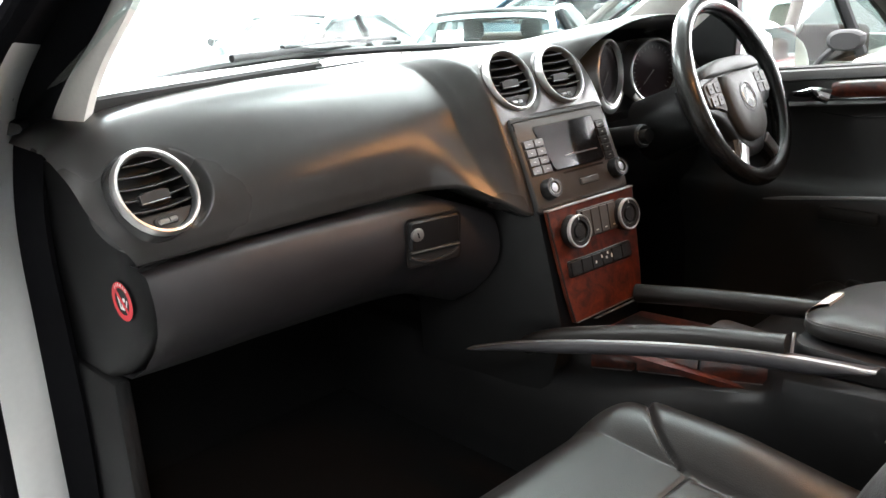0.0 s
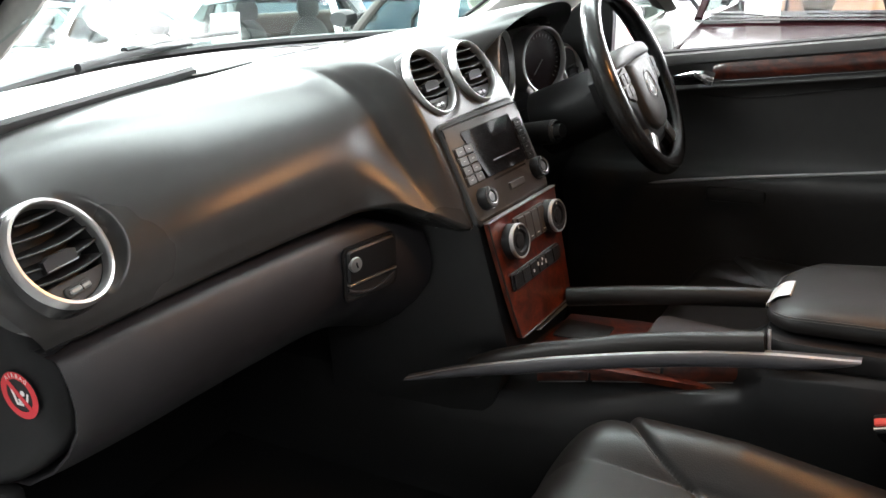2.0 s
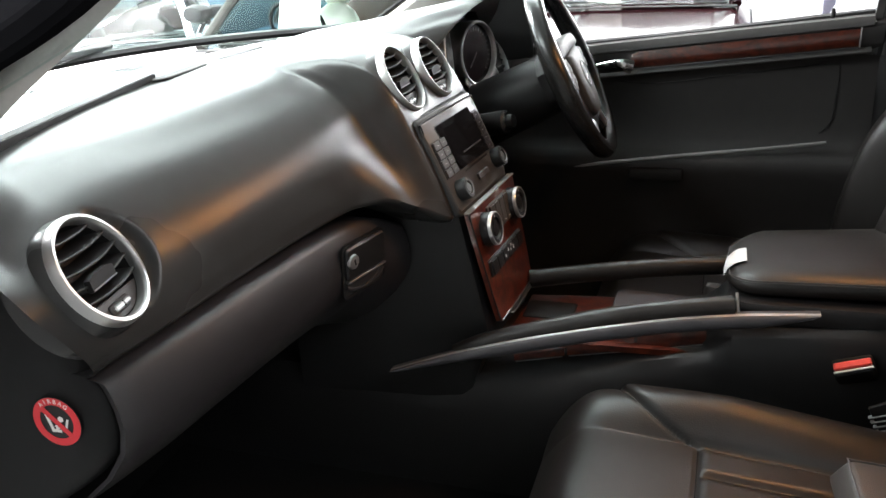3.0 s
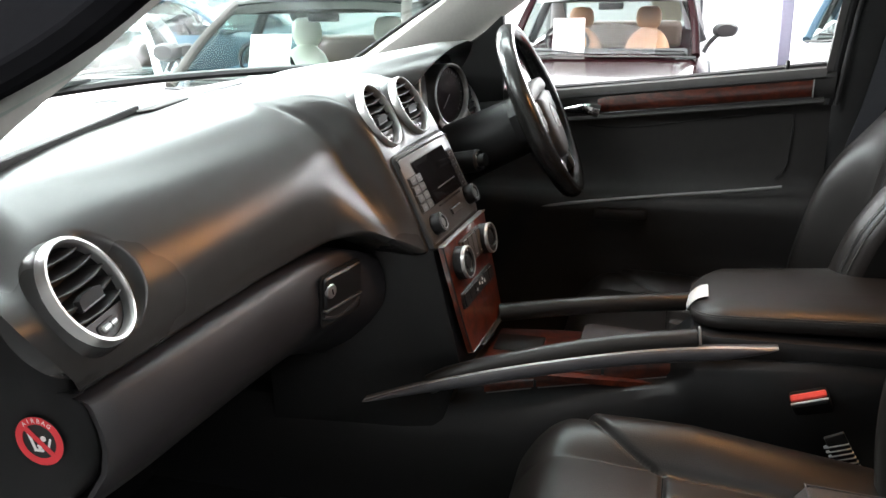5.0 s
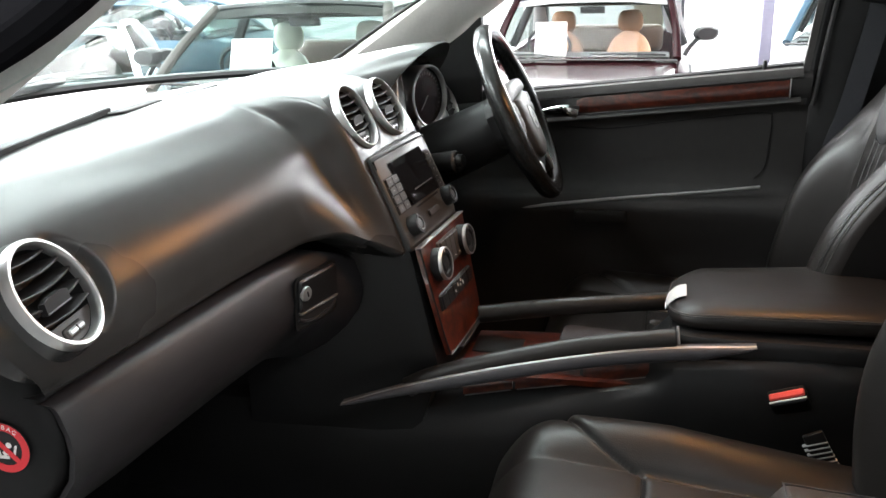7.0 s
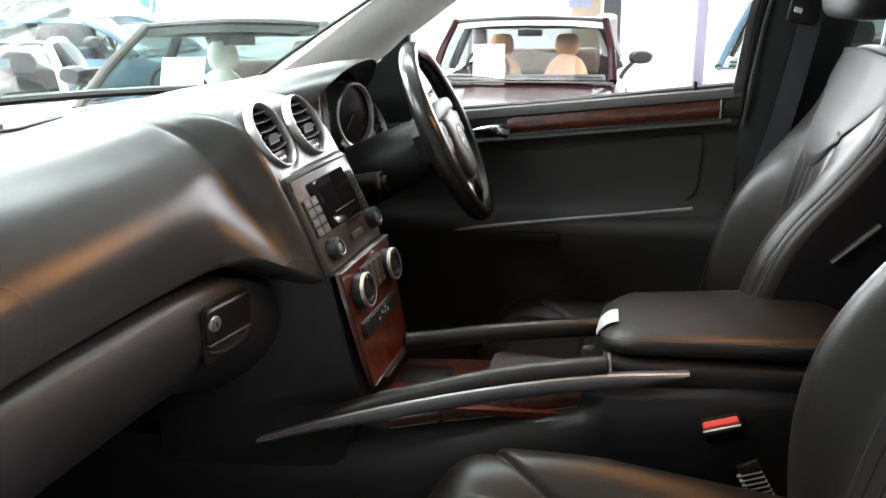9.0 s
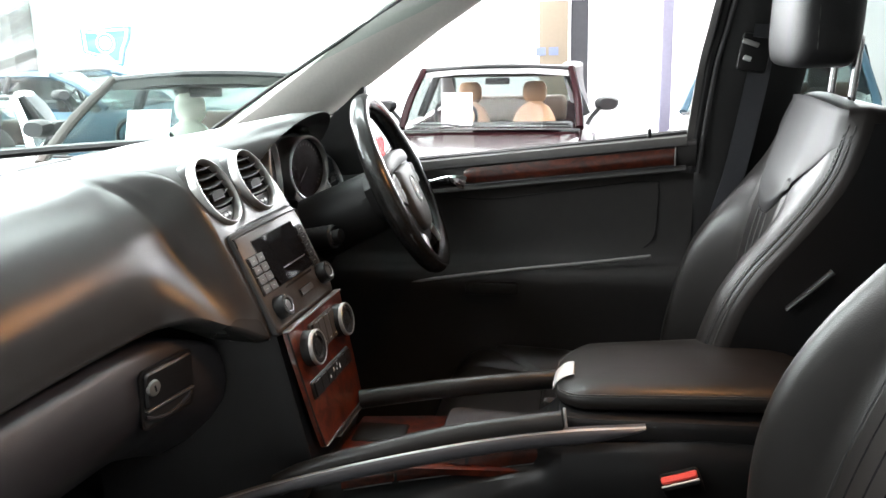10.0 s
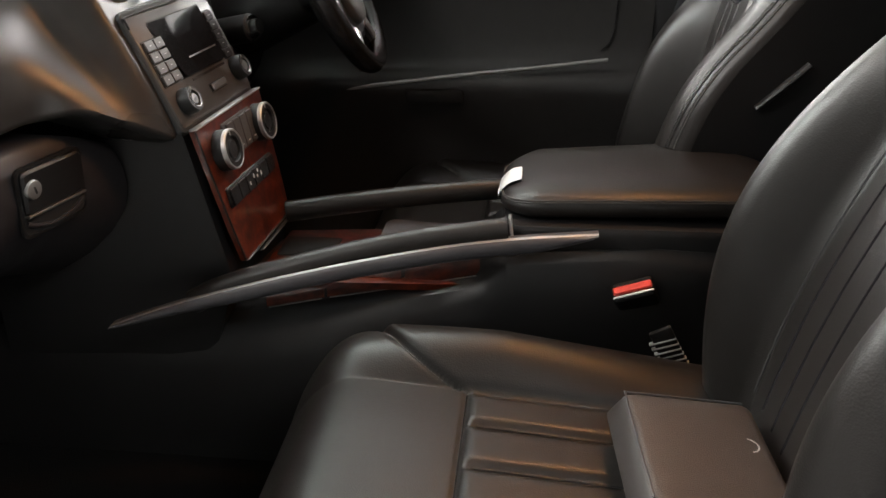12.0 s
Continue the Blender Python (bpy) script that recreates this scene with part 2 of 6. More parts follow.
def plate(w, h, r, thick, m, edge=0.0, bm=None, n=4):
    """A rounded slab of half sizes w and h; its face lies at local z = thick, its back at 0."""
    rows = [[Vector((x, y, 0)) for x, y in rect_ring(w, h, r, n)]]
    e = edge or min(thick * 0.4, r * 0.4, 0.002)
    rows.append([Vector((x, y, thick - e)) for x, y in rect_ring(w, h, r, n)])
    rows.append([Vector((x, y, thick)) for x, y in rect_ring(w - e, h - e, max(r - e, 0.0004), n)])
    rows = [[m @ p for p in row] for row in rows]
    return loft(rows, closed=True, caps=True, bm=bm)


def frame_ring(w, h, r, wide, thick, m, bm=None, n=4):
    """A rounded rectangular rim."""
    rows = []
    for dw, z in ((0, 0), (0, thick), (-wide, thick), (-wide, 0)):
        rows.append([m @ Vector((x, y, z)) for x, y in rect_ring(w + dw, h + dw, max(r + dw, 0.0005), n)])
    return loft(rows, closed=True, wrap=True, bm=bm)


def prism(outline, depth, m, bm=None):
    """A flat outline of (x, y) pushed out along local z."""
    rows = [[m @ Vector((x, y, z)) for x, y in outline] for z in (0, depth)]
    return loft(rows, closed=True, caps=True, bm=bm)


def lerp_tab(x, tab):
    """Smooth reading of a table of (x, value)."""
    xs = [a for a, _ in tab]
    if x <= xs[0]:
        return tab[0][1]
    for (a, u), (b, v) in zip(tab, tab[1:]):
        if x <= b:
            t = (x - a) / (b - a)
            t = t * t * (3 - 2 * t) if len(tab) > 2 else t
            return u + (v - u) * t
    return tab[-1][1]


def hermite(x, tab):
    """Smooth curve through a table of (x, value), with no overshoot."""
    n = len(tab)
    if x <= tab[0][0]:
        return tab[0][1]
    if x >= tab[-1][0]:
        return tab[-1][1]
    d = [(tab[i + 1][1] - tab[i][1]) / (tab[i + 1][0] - tab[i][0]) for i in range(n - 1)]
    s = [d[0]] + [0 if d[i - 1] * d[i] <= 0 else 2 * d[i - 1] * d[i] / (d[i - 1] + d[i]) for i in range(1, n - 1)] + [d[-1]]
    for i in range(n - 1):
        a, b = tab[i][0], tab[i + 1][0]
        if x <= b:
            h, t = b - a, (x - a) / (b - a)
            u, v = tab[i][1], tab[i + 1][1]
            return (u * (1 + 2 * t) * (1 - t) ** 2 + h * s[i] * t * (1 - t) ** 2 + v * t * t * (3 - 2 * t) + h * s[i + 1] * t * t * (t - 1))


# ---------------------------------------------------------------- the hall
def wall_box(name, x0, x1, y0, y1, z0, z1, material, label):
    bm = box(x1 - x0, y1 - y0, z1 - z0, m=Matrix.Translation(((x0 + x1) / 2, (y0 + y1) / 2, (z0 + z1) / 2)))
    ob = part(name, bm, material, smooth=False)
    return tagged(ob, label, name.split("_")[0], kind="structure")


wall_box("floor", -6.2, 10.2, -7.2, 9.2, GROUND - 0.2, GROUND, FLOORC, "grey polished concrete showroom floor")
wall_box("wall_east", 10.0, 10.2, -7, 9, GROUND, 3.8, WALLW, "white painted showroom wall")
wall_box("wall_west", -6.2, -6.0, -7, 9, GROUND, 3.8, BROWNW, "grey rendered wall")
wall_box("wall_north", -6, 10, 9.0, 9.2, GROUND, 3.8, WALLW, "white painted showroom wall")
wall_box("wall_south", -6, 10, -7.2, -7.0, GROUND, 3.8, WALLW, "white painted showroom wall")
wall_box("ceiling", -6.2, 10.2, -7.2, 9.2, 3.8, 4.0, CEILC, "pale showroom ceiling boards")

# ---------------------------------------------------------------- dashboard
SECTIONS = [
    (-0.740, [(.213, .990), (.219, 1.020), (.230, 1.053), (.243, 1.088), (.276, 1.120), (.335, 1.146), (.36, 1.149), (.372, 1.150), (.385, 1.150)]),
    (-0.715, [(.213, .991), (.212, 1.020), (.225, 1.060), (.248, 1.099), (.302, 1.141), (.36, 1.166), (.44, 1.170), (.53, 1.160), (.66, 1.14)]),
    (-0.66, [(0.214, 0.992), (0.212, 1.025), (0.226, 1.07), (0.256, 1.115), (0.302, 1.162), (0.36, 1.188), (0.45, 1.193), (0.57, 1.183), (0.74, 1.166)]),
    (-0.45, [(0.18, 1.007), (0.178, 1.04), (0.19, 1.085), (0.22, 1.13), (0.268, 1.172), (0.34, 1.196), (0.43, 1.199), (0.56, 1.188), (0.76, 1.166)]),
    (-0.24, [(0.145, 1.021), (0.141, 1.055), (0.152, 1.1), (0.18, 1.145), (0.226, 1.182), (0.29, 1.202), (0.38, 1.203), (0.54, 1.188), (0.78, 1.164)]),
    (-0.180, [(0.115, 1.010), (0.120, 1.050), (0.1410, 1.1000), (0.1685, 1.1470), (0.2140, 1.1855), (0.2760, 1.2055), (0.366, 1.2075), (0.532, 1.189), (0.78, 1.164)]),
    (-0.162, [(0.090, 1.000), (0.105, 1.047), (0.1240, 1.1025), (0.1515, 1.1525), (0.1955, 1.1915), (0.2590, 1.2100), (0.354, 1.2095), (0.528, 1.190), (0.78, 1.164)]),
    (-0.125, [(0.034, 0.967), (0.056, 1.038), (0.09, 1.107), (0.118, 1.162), (0.158, 1.202), (0.225, 1.218), (0.33, 1.213), (0.52, 1.192), (0.78, 1.164)]),
    (0.0, [(0.045, 0.985), (0.062, 1.05), (0.086, 1.11), (0.117, 1.166), (0.157, 1.206), (0.22, 1.222), (0.33, 1.216), (0.52, 1.194), (0.79, 1.164)]),
    (0.135, [(0.045, 0.985), (0.058, 1.045), (0.077, 1.105), (0.107, 1.16), (0.147, 1.2), (0.21, 1.216), (0.32, 1.213), (0.52, 1.192), (0.79, 1.162)]),
    (0.165, [(0.17, 0.985), (0.175, 1.045), (0.18, 1.09), (0.19, 1.125), (0.2, 1.15), (0.24, 1.168), (0.34, 1.176), (0.52, 1.178), (0.78, 1.158)]),
    (0.58, [(0.19, 0.985), (0.19, 1.04), (0.195, 1.08), (0.21, 1.115), (0.24, 1.14), (0.3, 1.153), (0.4, 1.156), (0.54, 1.158), (0.72, 1.146)]),
]


def dash_point(x, k):
    return Vector((x, hermite(x, [(s, p[k][0]) for s, p in SECTIONS]), hermite(x, [(s, p[k][1]) for s, p in SECTIONS])))


LIP = [(-0.740, (0.229, 1.000)), (-0.69, (0.2202, 1.0037)), (-0.60, (0.2048, 1.0086)), (-0.50, (0.190, 1.014)), (-0.40, (0.1765, 1.0172)), (-0.30, (0.155, 1.0215)),
       (-0.255, (0.136, 1.0260)), (-0.225, (0.110, 1.0265)), (-0.17, (0.066, 0.998)), (-0.118, (0.030, 0.9665)), (0.0, (0.045, 0.985)), (0.135, (0.045, 0.985))]


def lip_point(x):
    return Vector((x, hermite(x, [(a, v[0]) for a, v in LIP]), hermite(x, [(a, v[1]) for a, v in LIP])))


def dash_row(x):
    """The soft upper pad's outline across the car, from under its lip to the windscreen."""
    pts = [dash_point(x, k) for k in range(9)]
    if x < 0.135:
        w = min(1.0, max(0.0, (-0.10 - x) / 0.03))
        b = lip_point(x)
        pts[0] = pts[0].lerp(b, w)
        pts[1] = pts[1].lerp(b + Vector((0, 0.40 * (pts[2].y - b.y) - 0.004, 0.36 * (pts[2].z - b.z))), w)
    b = pts[0]
    lip = [b + Vector((0, 0.085, -0.006)), b + Vector((0, 0.018, -0.010)), b + Vector((0, 0.004, -0.006))]
    return lip + smooth_path(pts, 14)


dash = thing("dashboard", (0, 0.3, 0.9), "black soft-grained car dashboard with silver-ringed round vents", "dashboard")
xs = [-0.740 + 0.900 * k / 450 for k in range(451)] + [0.16 + 0.42 * k / 60 for k in range(1, 61)]
# centre and axis of each outlet's mouth, and its inner radius
VENTS = [((-0.6677, 0.2364, 1.0923), (0.163, -0.847, 0.507), 0.0561), ((-0.0662, 0.1211, 1.1756), (0.02, -0.877, 0.481), 0.0500),
         ((0.0559, 0.1091, 1.1736), (-0.01, -0.885, 0.46), 0.0485)]


def settle(bm, at, normal, r):
    """Flattens a skin round a vent's mouth and opens it."""
    inv = basis(at, normal).inverted()
    back = basis(at, normal)
    inside = set()
    for v in bm.verts:
        p = inv @ v.co
        d = math.hypot(p.x, p.y)
        if d < 1.34 * r and abs(p.z) < 0.12:
            w = min(1, max(0, (1.34 * r - d) / (0.16 * r)))
            w = w * w * (3 - 2 * w)
            low = -0.004
            if p.z > low:
                p.z += (low - p.z) * w
            v.co = back @ p
            if d < 1.10 * r:
                inside.add(v)
    bmesh.ops.delete(bm, geom=[f for f in bm.faces if all(v in inside for v in f.verts)], context="FACES")


bm = loft([dash_row(x) for x in xs])
for v in bm.verts:
    if v.co.x < -0.66:
        far = hermite(v.co.z, [(0.99, -0.712), (1.005, -0.720), (1.05, -0.748), (1.09, -0.768), (1.13, -0.772)])
        v.co.x = -0.66 + (v.co.x + 0.66) * (far + 0.66) / -0.08
bm.verts.ensure_lookup_table()
end_row = bm.verts[:len(dash_row(xs[0]))]
for v_ in VENTS:
    settle(bm, *v_)
edge = [v.co.copy() for v in end_row if v.is_valid]
part("upper_pad", bm, DASH, dash, "black soft-touch grained pad", sharp=60)
rows = [[v + Vector((dx, dy, dz)) for v in edge[3:]] for dx, dy, dz in ((0, 0, 0), (0.004, 0.006, 0.002), (0.022, 0.022, 0.004))]
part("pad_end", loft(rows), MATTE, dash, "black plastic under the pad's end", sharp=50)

# raised panel along the windscreen
rows = []
for k in range(25):
    t = k / 24
    x = -0.685 + t * 0.500
    y = 0.375 + 0.120 * t
    z = 1.2115 - 0.002 * t
    rows.append([Vector((x, y + 0.012, z - 0.040)), Vector((x, y, z - 0.006)), Vector((x, y + 0.003, z)),
                 Vector((x, y + 0.10, z - 0.002)), Vector((x, 0.80, z - 0.026)), Vector((x, 0.80, z - 0.06))])
panel = part("windscreen_panel", loft(rows, closed=True, caps=True), DASH, dash, "raised black panel under the windscreen", sharp=40)
rows = [[r[0] + Vector((0, -0.006, 0)), r[1] + Vector((0, -0.0045, -0.004)), r[1] + Vector((0, -0.0045, 0.001)), r[1] + Vector((0, 0.004, 0.001)), r[0]] for r in rows]
part("panel_joint", loft(rows, closed=True, caps=True), DARK, panel, sharp=40)

# end cap facing the door
outline = [tuple(v)[1:] for v in smooth_path([(0, 0.56, 1.11), (0, 0.40, 1.11), (0, 0.29, 1.07), (0, 0.245, 1.03), (0, 0.232, 0.985), (0, 0.221, 0.94),
                                              (0, 0.228, 0.895), (0, 0.258, 0.856), (0, 0.32, 0.808), (0, 0.40, 0.762), (0, 0.56, 0.69)], 4)]
rows = [[Vector((x, y + dy, z)) for y, z in outline] for x, dy in ((-0.66, 0.016), (-0.688, 0.010), (-0.700, 0.013), (-0.710, 0.024), (-0.7155, 0.040), (-0.717, 0.055))]
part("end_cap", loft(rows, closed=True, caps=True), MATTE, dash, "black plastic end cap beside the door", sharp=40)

# lower panel with the glove box
GLOVE = [(-0.707, (0.2205, 0.980)), (-0.69, (0.2150, 0.9814)), (-0.60, (0.191, 0.989)), (-0.50, (0.1765, 0.9935)), (-0.40, (0.1655, 0.9945)), (-0.30, (0.151, 0.9955)),
         (-0.24, (0.137, 0.9945)), (-0.20, (0.128, 0.984)), (-0.12, (0.118, 0.950))]


def glove_top(x):
    return Vector((x, hermite(x, [(a, v[0]) for a, v in GLOVE]), hermite(x, [(a, v[1]) for a, v in GLOVE])))


rows = []
for k in range(61):
    x = -0.707 + 0.585 * k / 60
    b = glove_top(x)
    e = 0.005 * max(0, 1 - k / 2.5) ** 2
    rows.append([b + Vector((0, dy + e, dz - e * 0.5)) for dy, dz in
                 ((0.080, 0.006), (0.012, 0.004), (0.004, 0.001), (0.0, -0.005), (-0.008, -0.030), (-0.010, -0.055), (-0.003, -0.085), (0.022, -0.120), (0.060, -0.155), (0.115, -0.187), (0.19, -0.196))])
rows.insert(0, [v + Vector((0.006, 0.012, -0.004)) for v in rows[0]])
glove = part("glove_box_panel", loft(rows), TRIMGREY, dash, "black glove box panel with a lockable latch", sharp=60)


def on_glove(x, dz):
    b = glove_top(x)
    tab = [(-0.155, 0.060), (-0.120, 0.022), (-0.085, -0.003), (-0.055, -0.010), (-0.030, -0.008), (-0.005, 0.0)]
    return b + Vector((0, hermite(dz, tab), dz))


a, c = on_glove(-0.31, -0.05), on_glove(-0.215, -0.05)
side = (c - a).normalized()
mid = on_glove(-0.2585, -0.056)
n = side.cross(on_glove(-0.2585, -0.04) - on_glove(-0.2585, -0.072)).normalized()
if n.y > 0:
    n = -n
LATCH = basis(mid, n)
part("latch_recess", frame_ring(0.0525, 0.0425, 0.011, 0.0035, 0.0035, LATCH @ pose(0, 0, -0.001)), PLASTIC, glove)
# flat dark plate: the hollow's shade is in its colour
part("latch_shade", plate(0.049, 0.039, 0.008, 0.0022, LATCH @ pose(0, 0, 0)), DARK, glove)
part("latch_flap", plate(0.047, 0.0255, 0.007, 0.0085, LATCH @ pose(0, 0.013, 0), 0.003), PLASTIC, glove, "black latch flap")
part("latch_edge", plate(0.0465, 0.0014, 0.001, 0.0095, LATCH @ pose(0, -0.0135, 0)), GREYMETAL, glove)
lower = [LATCH @ Vector((x, -0.020 - 0.016 * (1 - (x / 0.05) ** 2), 0.0035)) for x in (-0.046, -0.03, 0, 0.03, 0.046)]
part("finger_lip", tube(lower, oval(0.003, 0.0025, 8), 4, up=tuple(n)), TRIMGREY, glove)
LOCK = LATCH @ pose(-0.0345, 0.0165, 0)
lock = part("lock", spin([(0.0, 0.0125), (0.0075, 0.0125), (0.0105, 0.0115), (0.0115, 0.009), (0.0115, 0.0)], LOCK, 24), SATIN, glove, "bright metal key lock")
part("keyhole", plate(0.0014, 0.0048, 0.001, 0.0134, LOCK @ pose(0, 0, 0, 0, 0, 15)), DARK, lock)


def vent(at, normal, radius, up=(0, 0, 1), deep=0.034, rim=1.12, pod=0.0, name="round_vent"):
    """A round outlet: silver ring, thin curved slats, a thumb tab and a shut-off slider."""
    m = basis(at, normal, up)
    r = radius
    hold = part(name, spin([(r * (rim + 0.06), -0.055), (r * (rim + 0.035), -0.012), (r * (rim + 0.01), -0.010), (r * (rim - 0.02), -0.012), (r * (rim - 0.03), -0.055)], m, 64),
                DASH, dash, "round air vent in a silver ring")
    part("ring", spin([(r * rim, -0.030), (r * rim, -0.003), (r * (rim - 0.015), 0.0015), (r * (rim - 0.045), 0.0042), (r * 1.045, 0.0045), (r * 1.015, 0.0025), (r, -0.001), (r * 0.985, -0.014)], m, 72),
         SATIN, hold, "satin silver ring")
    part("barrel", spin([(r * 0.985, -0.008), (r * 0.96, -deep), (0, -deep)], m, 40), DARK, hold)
    for y in (0.80, 0.50, 0.20, -0.10, -0.40):
        y *= r
        w = math.sqrt(max(1e-6, (0.97 * r) ** 2 - y * y))
        rows = []
        for j in range(15):
            x = w * (j / 7 - 1)
            q = 1 - (x / r) ** 2
            sag, bow = -0.10 * r * q + 0.05 * r, 0.0030 * q - 0.0045
            rows.append([m @ Vector((x, y + yy + sag, zz + bow)) for yy, zz in ((0.0125, -0.028), (0.0014, 0.0), (0.0004, 0.0012), (-0.0010, 0.0010), (-0.0016, 0.0), (0.0085, -0.028))])
        part("slat", loft(rows, closed=True, caps=True), LOUVRE, hold, sharp=60)
    w, h = 0.42 * r, 0.115 * r
    tab = [(-w, -h), (w, -h), (w, h), (w * 0.55, h * 1.5), (-w * 0.55, h * 1.5), (-w, h)]
    part("tab", prism(tab, 0.007, m @ pose(-0.16 * r, -0.12 * r, -0.0045, 18)), LOUVRE, hold)
    part("tab_edge", box(w * 2.0, 0.0013, 0.002, 0.0005, m=m @ pose(-0.16 * r, -0.245 * r, 0.0012)), GREYMETAL, hold)
    cut = [(math.cos(radians(a)) * 0.965 * r, math.sin(radians(a)) * 0.965 * r) for a in range(212, 329, 6)]
    low = part("slider_panel", prism(cut, 0.008, m @ pose(0, 0, -0.016)), LOUVRE, hold)
    # dark plate painted as the shade round the slider
    part("slider_recess", plate(r * 0.36, r * 0.115, r * 0.10, 0.0025, m @ pose(-0.06 * r, -0.745 * r, -0.0085)), DARK, low)
    part("slider", plate(r * 0.28, r * 0.062, r * 0.05, 0.0055, m @ pose(-0.04 * r, -0.755 * r, -0.0085), 0.0018), GREYMETAL, low, "small grey slider")
    part("slider_mark", box(r * 0.03, r * 0.12, 0.0012, m=m @ pose(-0.02 * r, -0.755 * r, -0.0032)), DARK, low)
    if pod:
        rows = []
        for rr, z in ((rim - 0.01, -0.0065), (rim + 0.012, -0.008), (rim + 0.05, -0.016), (rim + pod, -0.036), (rim + pod + 0.05, -0.060)):
            rows.append([m @ Vector((r * rr * math.cos(a), r * rr * math.sin(a), z)) for a in (2 * math.pi * j / 64 for j in range(64))])
        part("vent_pod", loft(rows, closed=True), DASH, hold, "smooth flared housing behind the ring")
    return hold


for k, v_ in enumerate(VENTS):
    vent(*v_, pod=0.0 if k else 0.13, rim=1.12 if k else 1.15)
part("vent_housing", box(0.115, 0.09, 0.115, 0.035, 4, m=pose(0.540, 0.172, 1.098)), PLASTIC, dash)
vent((0.535, 0.122, 1.102), (-0.02, -0.9, 0.35), 0.045)

# airbag warning label on the end cap
LAB = basis((-0.7200, 0.289, 0.934), (-1, -0.04, 0.0)) @ Matrix.Diagonal((0.86, 0.86, 1, 1))
sticker = part("warning_label", spin([(0.0, 0.0006), (0.034, 0.0006), (0.0345, 0.0)], LAB, 40), DARK, dash, "red no-child-seat airbag warning label")
part("red_ring", spin([(0.024, 0.0007), (0.024, 0.0012), (0.034, 0.0012), (0.034, 0.0007)], LAB, 40), REDPRINT, sticker)
part("red_bar", box(0.007, 0.052, 0.0006, m=LAB @ pose(0, 0, 0.0014, 0, 0, 45)), REDPRINT, sticker)
bm = bmesh.new()
box(0.004, 0.024, 0.0005, m=LAB @ pose(-0.011, -0.001, 0.0009, 0, 0, 15), bm=bm)
box(0.014, 0.004, 0.0005, m=LAB @ pose(-0.003, -0.013, 0.0009), bm=bm)
box(0.010, 0.006, 0.0005, m=LAB @ pose(0.001, -0.007, 0.0009, 0, 0, 20), bm=bm)
spin([(0, 0.0010), (0.004, 0.0010), (0.004, 0.0005)], LAB @ pose(0.006, 0.004, 0), 12, bm)
box(0.003, 0.014, 0.0005, m=LAB @ pose(0.014, -0.002, 0.0009, 0, 0, -20), bm=bm)
part("pictogram", bm, WHITEPRINT, sticker)


def words(text, size, m, material, parent, name="lettering"):
    cu = bpy.data.curves.new(name, "FONT")
    cu.body, cu.size, cu.align_x, cu.align_y, cu.extrude = text, size, "CENTER", "CENTER", 0.0001
    tmp = bpy.data.objects.new("t", cu)
    scene.collection.objects.link(tmp)
    dg = bpy.context.evaluated_depsgraph_get()
    me = bpy.data.meshes.new_from_object(tmp.evaluated_get(dg))
    bpy.data.objects.remove(tmp)
    bpy.data.curves.remove(cu)
    me.transform(m)
    me.materials.clear()
    me.materials.append(material)
    ob = new(name, me)
    ob.parent = parent
    ob.matrix_parent_inverse = parent.matrix_world.inverted()
    return ob


for k, ch in enumerate("AIRBAG"):
    a = radians(38 - 15.2 * k)
    words(ch, 0.0085, LAB @ pose(-0.029 * math.sin(a), 0.029 * math.cos(a), 0.0014, 0, 0, math.degrees(a)), WHITEPRINT, sticker, "letter")

# ---------------------------------------------------------------- centre stack
YAW = radians(-4.0)
SX = Vector((math.cos(YAW), math.sin(YAW), 0))


def stack_frame(y, z, tilt):
    """A pose on the stack's face: local x across, y up the slope, z out to the cabin."""
    n = Vector((math.sin(YAW) * math.cos(radians(tilt)), -math.cos(YAW) * math.cos(radians(tilt)), math.sin(radians(tilt))))
    yy = n.cross(SX)
    m = Matrix((SX, yy, n)).transposed().to_4x4()
    m.translation = (0, y, z)
    return m


stack = thing("centre_stack", (0, 0.05, 0.77), "car radio over a dark burr wood climate panel", "control panel")
# housing
side = [(-0.030, 0.745), (-0.028, 0.775), (0.008, 0.968), (0.040, 1.02), (0.078, 1.118), (0.30, 1.118), (0.32, 0.60), (0.02, 0.60)]
rows = []
for x, dy in ((-0.124, 0.022), (-0.118, 0.010), (0.112, 0.004), (0.118, 0.016)):
    rows.append([Vector((x * lerp_tab(z, [(0.6, 0.80), (0.97, 0.98), (1.12, 1.0)]), y + dy - math.tan(-YAW) * x, z)) for y, z in side])
part("housing", loft(rows, closed=True, caps=True), PLASTIC, stack, sharp=40)

RAD = stack_frame(0.046, 1.042, 24) @ pose(0, 0, -0.0085)
FASCIA = mat("grey_radio_plastic", (0.052, 0.050, 0.048), 0.40, spec=0.55, var=0.1, scale=20, bump=0.1, bump_scale=1200)
part("fascia", plate(0.1175, 0.0835, 0.010, 0.0095, RAD), DASH, stack, "dark grey fascia round the radio", sharp=50)
radio = part("radio", plate(0.1160, 0.0755, 0.010, 0.0118, RAD), FASCIA, stack, "grey car radio with a dark glossy display", sharp=50)
part("bezel", tube([RAD @ Vector((x, y, 0.0118)) for x, y in ((-0.1145, 0.060), (-0.1135, 0.070), (-0.106, 0.0755), (0.0, 0.0765), (0.106, 0.0755), (0.1135, 0.070), (0.1145, 0.060))], oval(0.0014, 0.0014, 8), 5), DARK, radio)
glassline = [(-0.070, 0.0605), (0.074, 0.0605), (0.077, 0.057), (0.070, -0.0195), (0.066, -0.0215), (-0.054, -0.0205), (-0.057, -0.017), (-0.073, 0.056)]
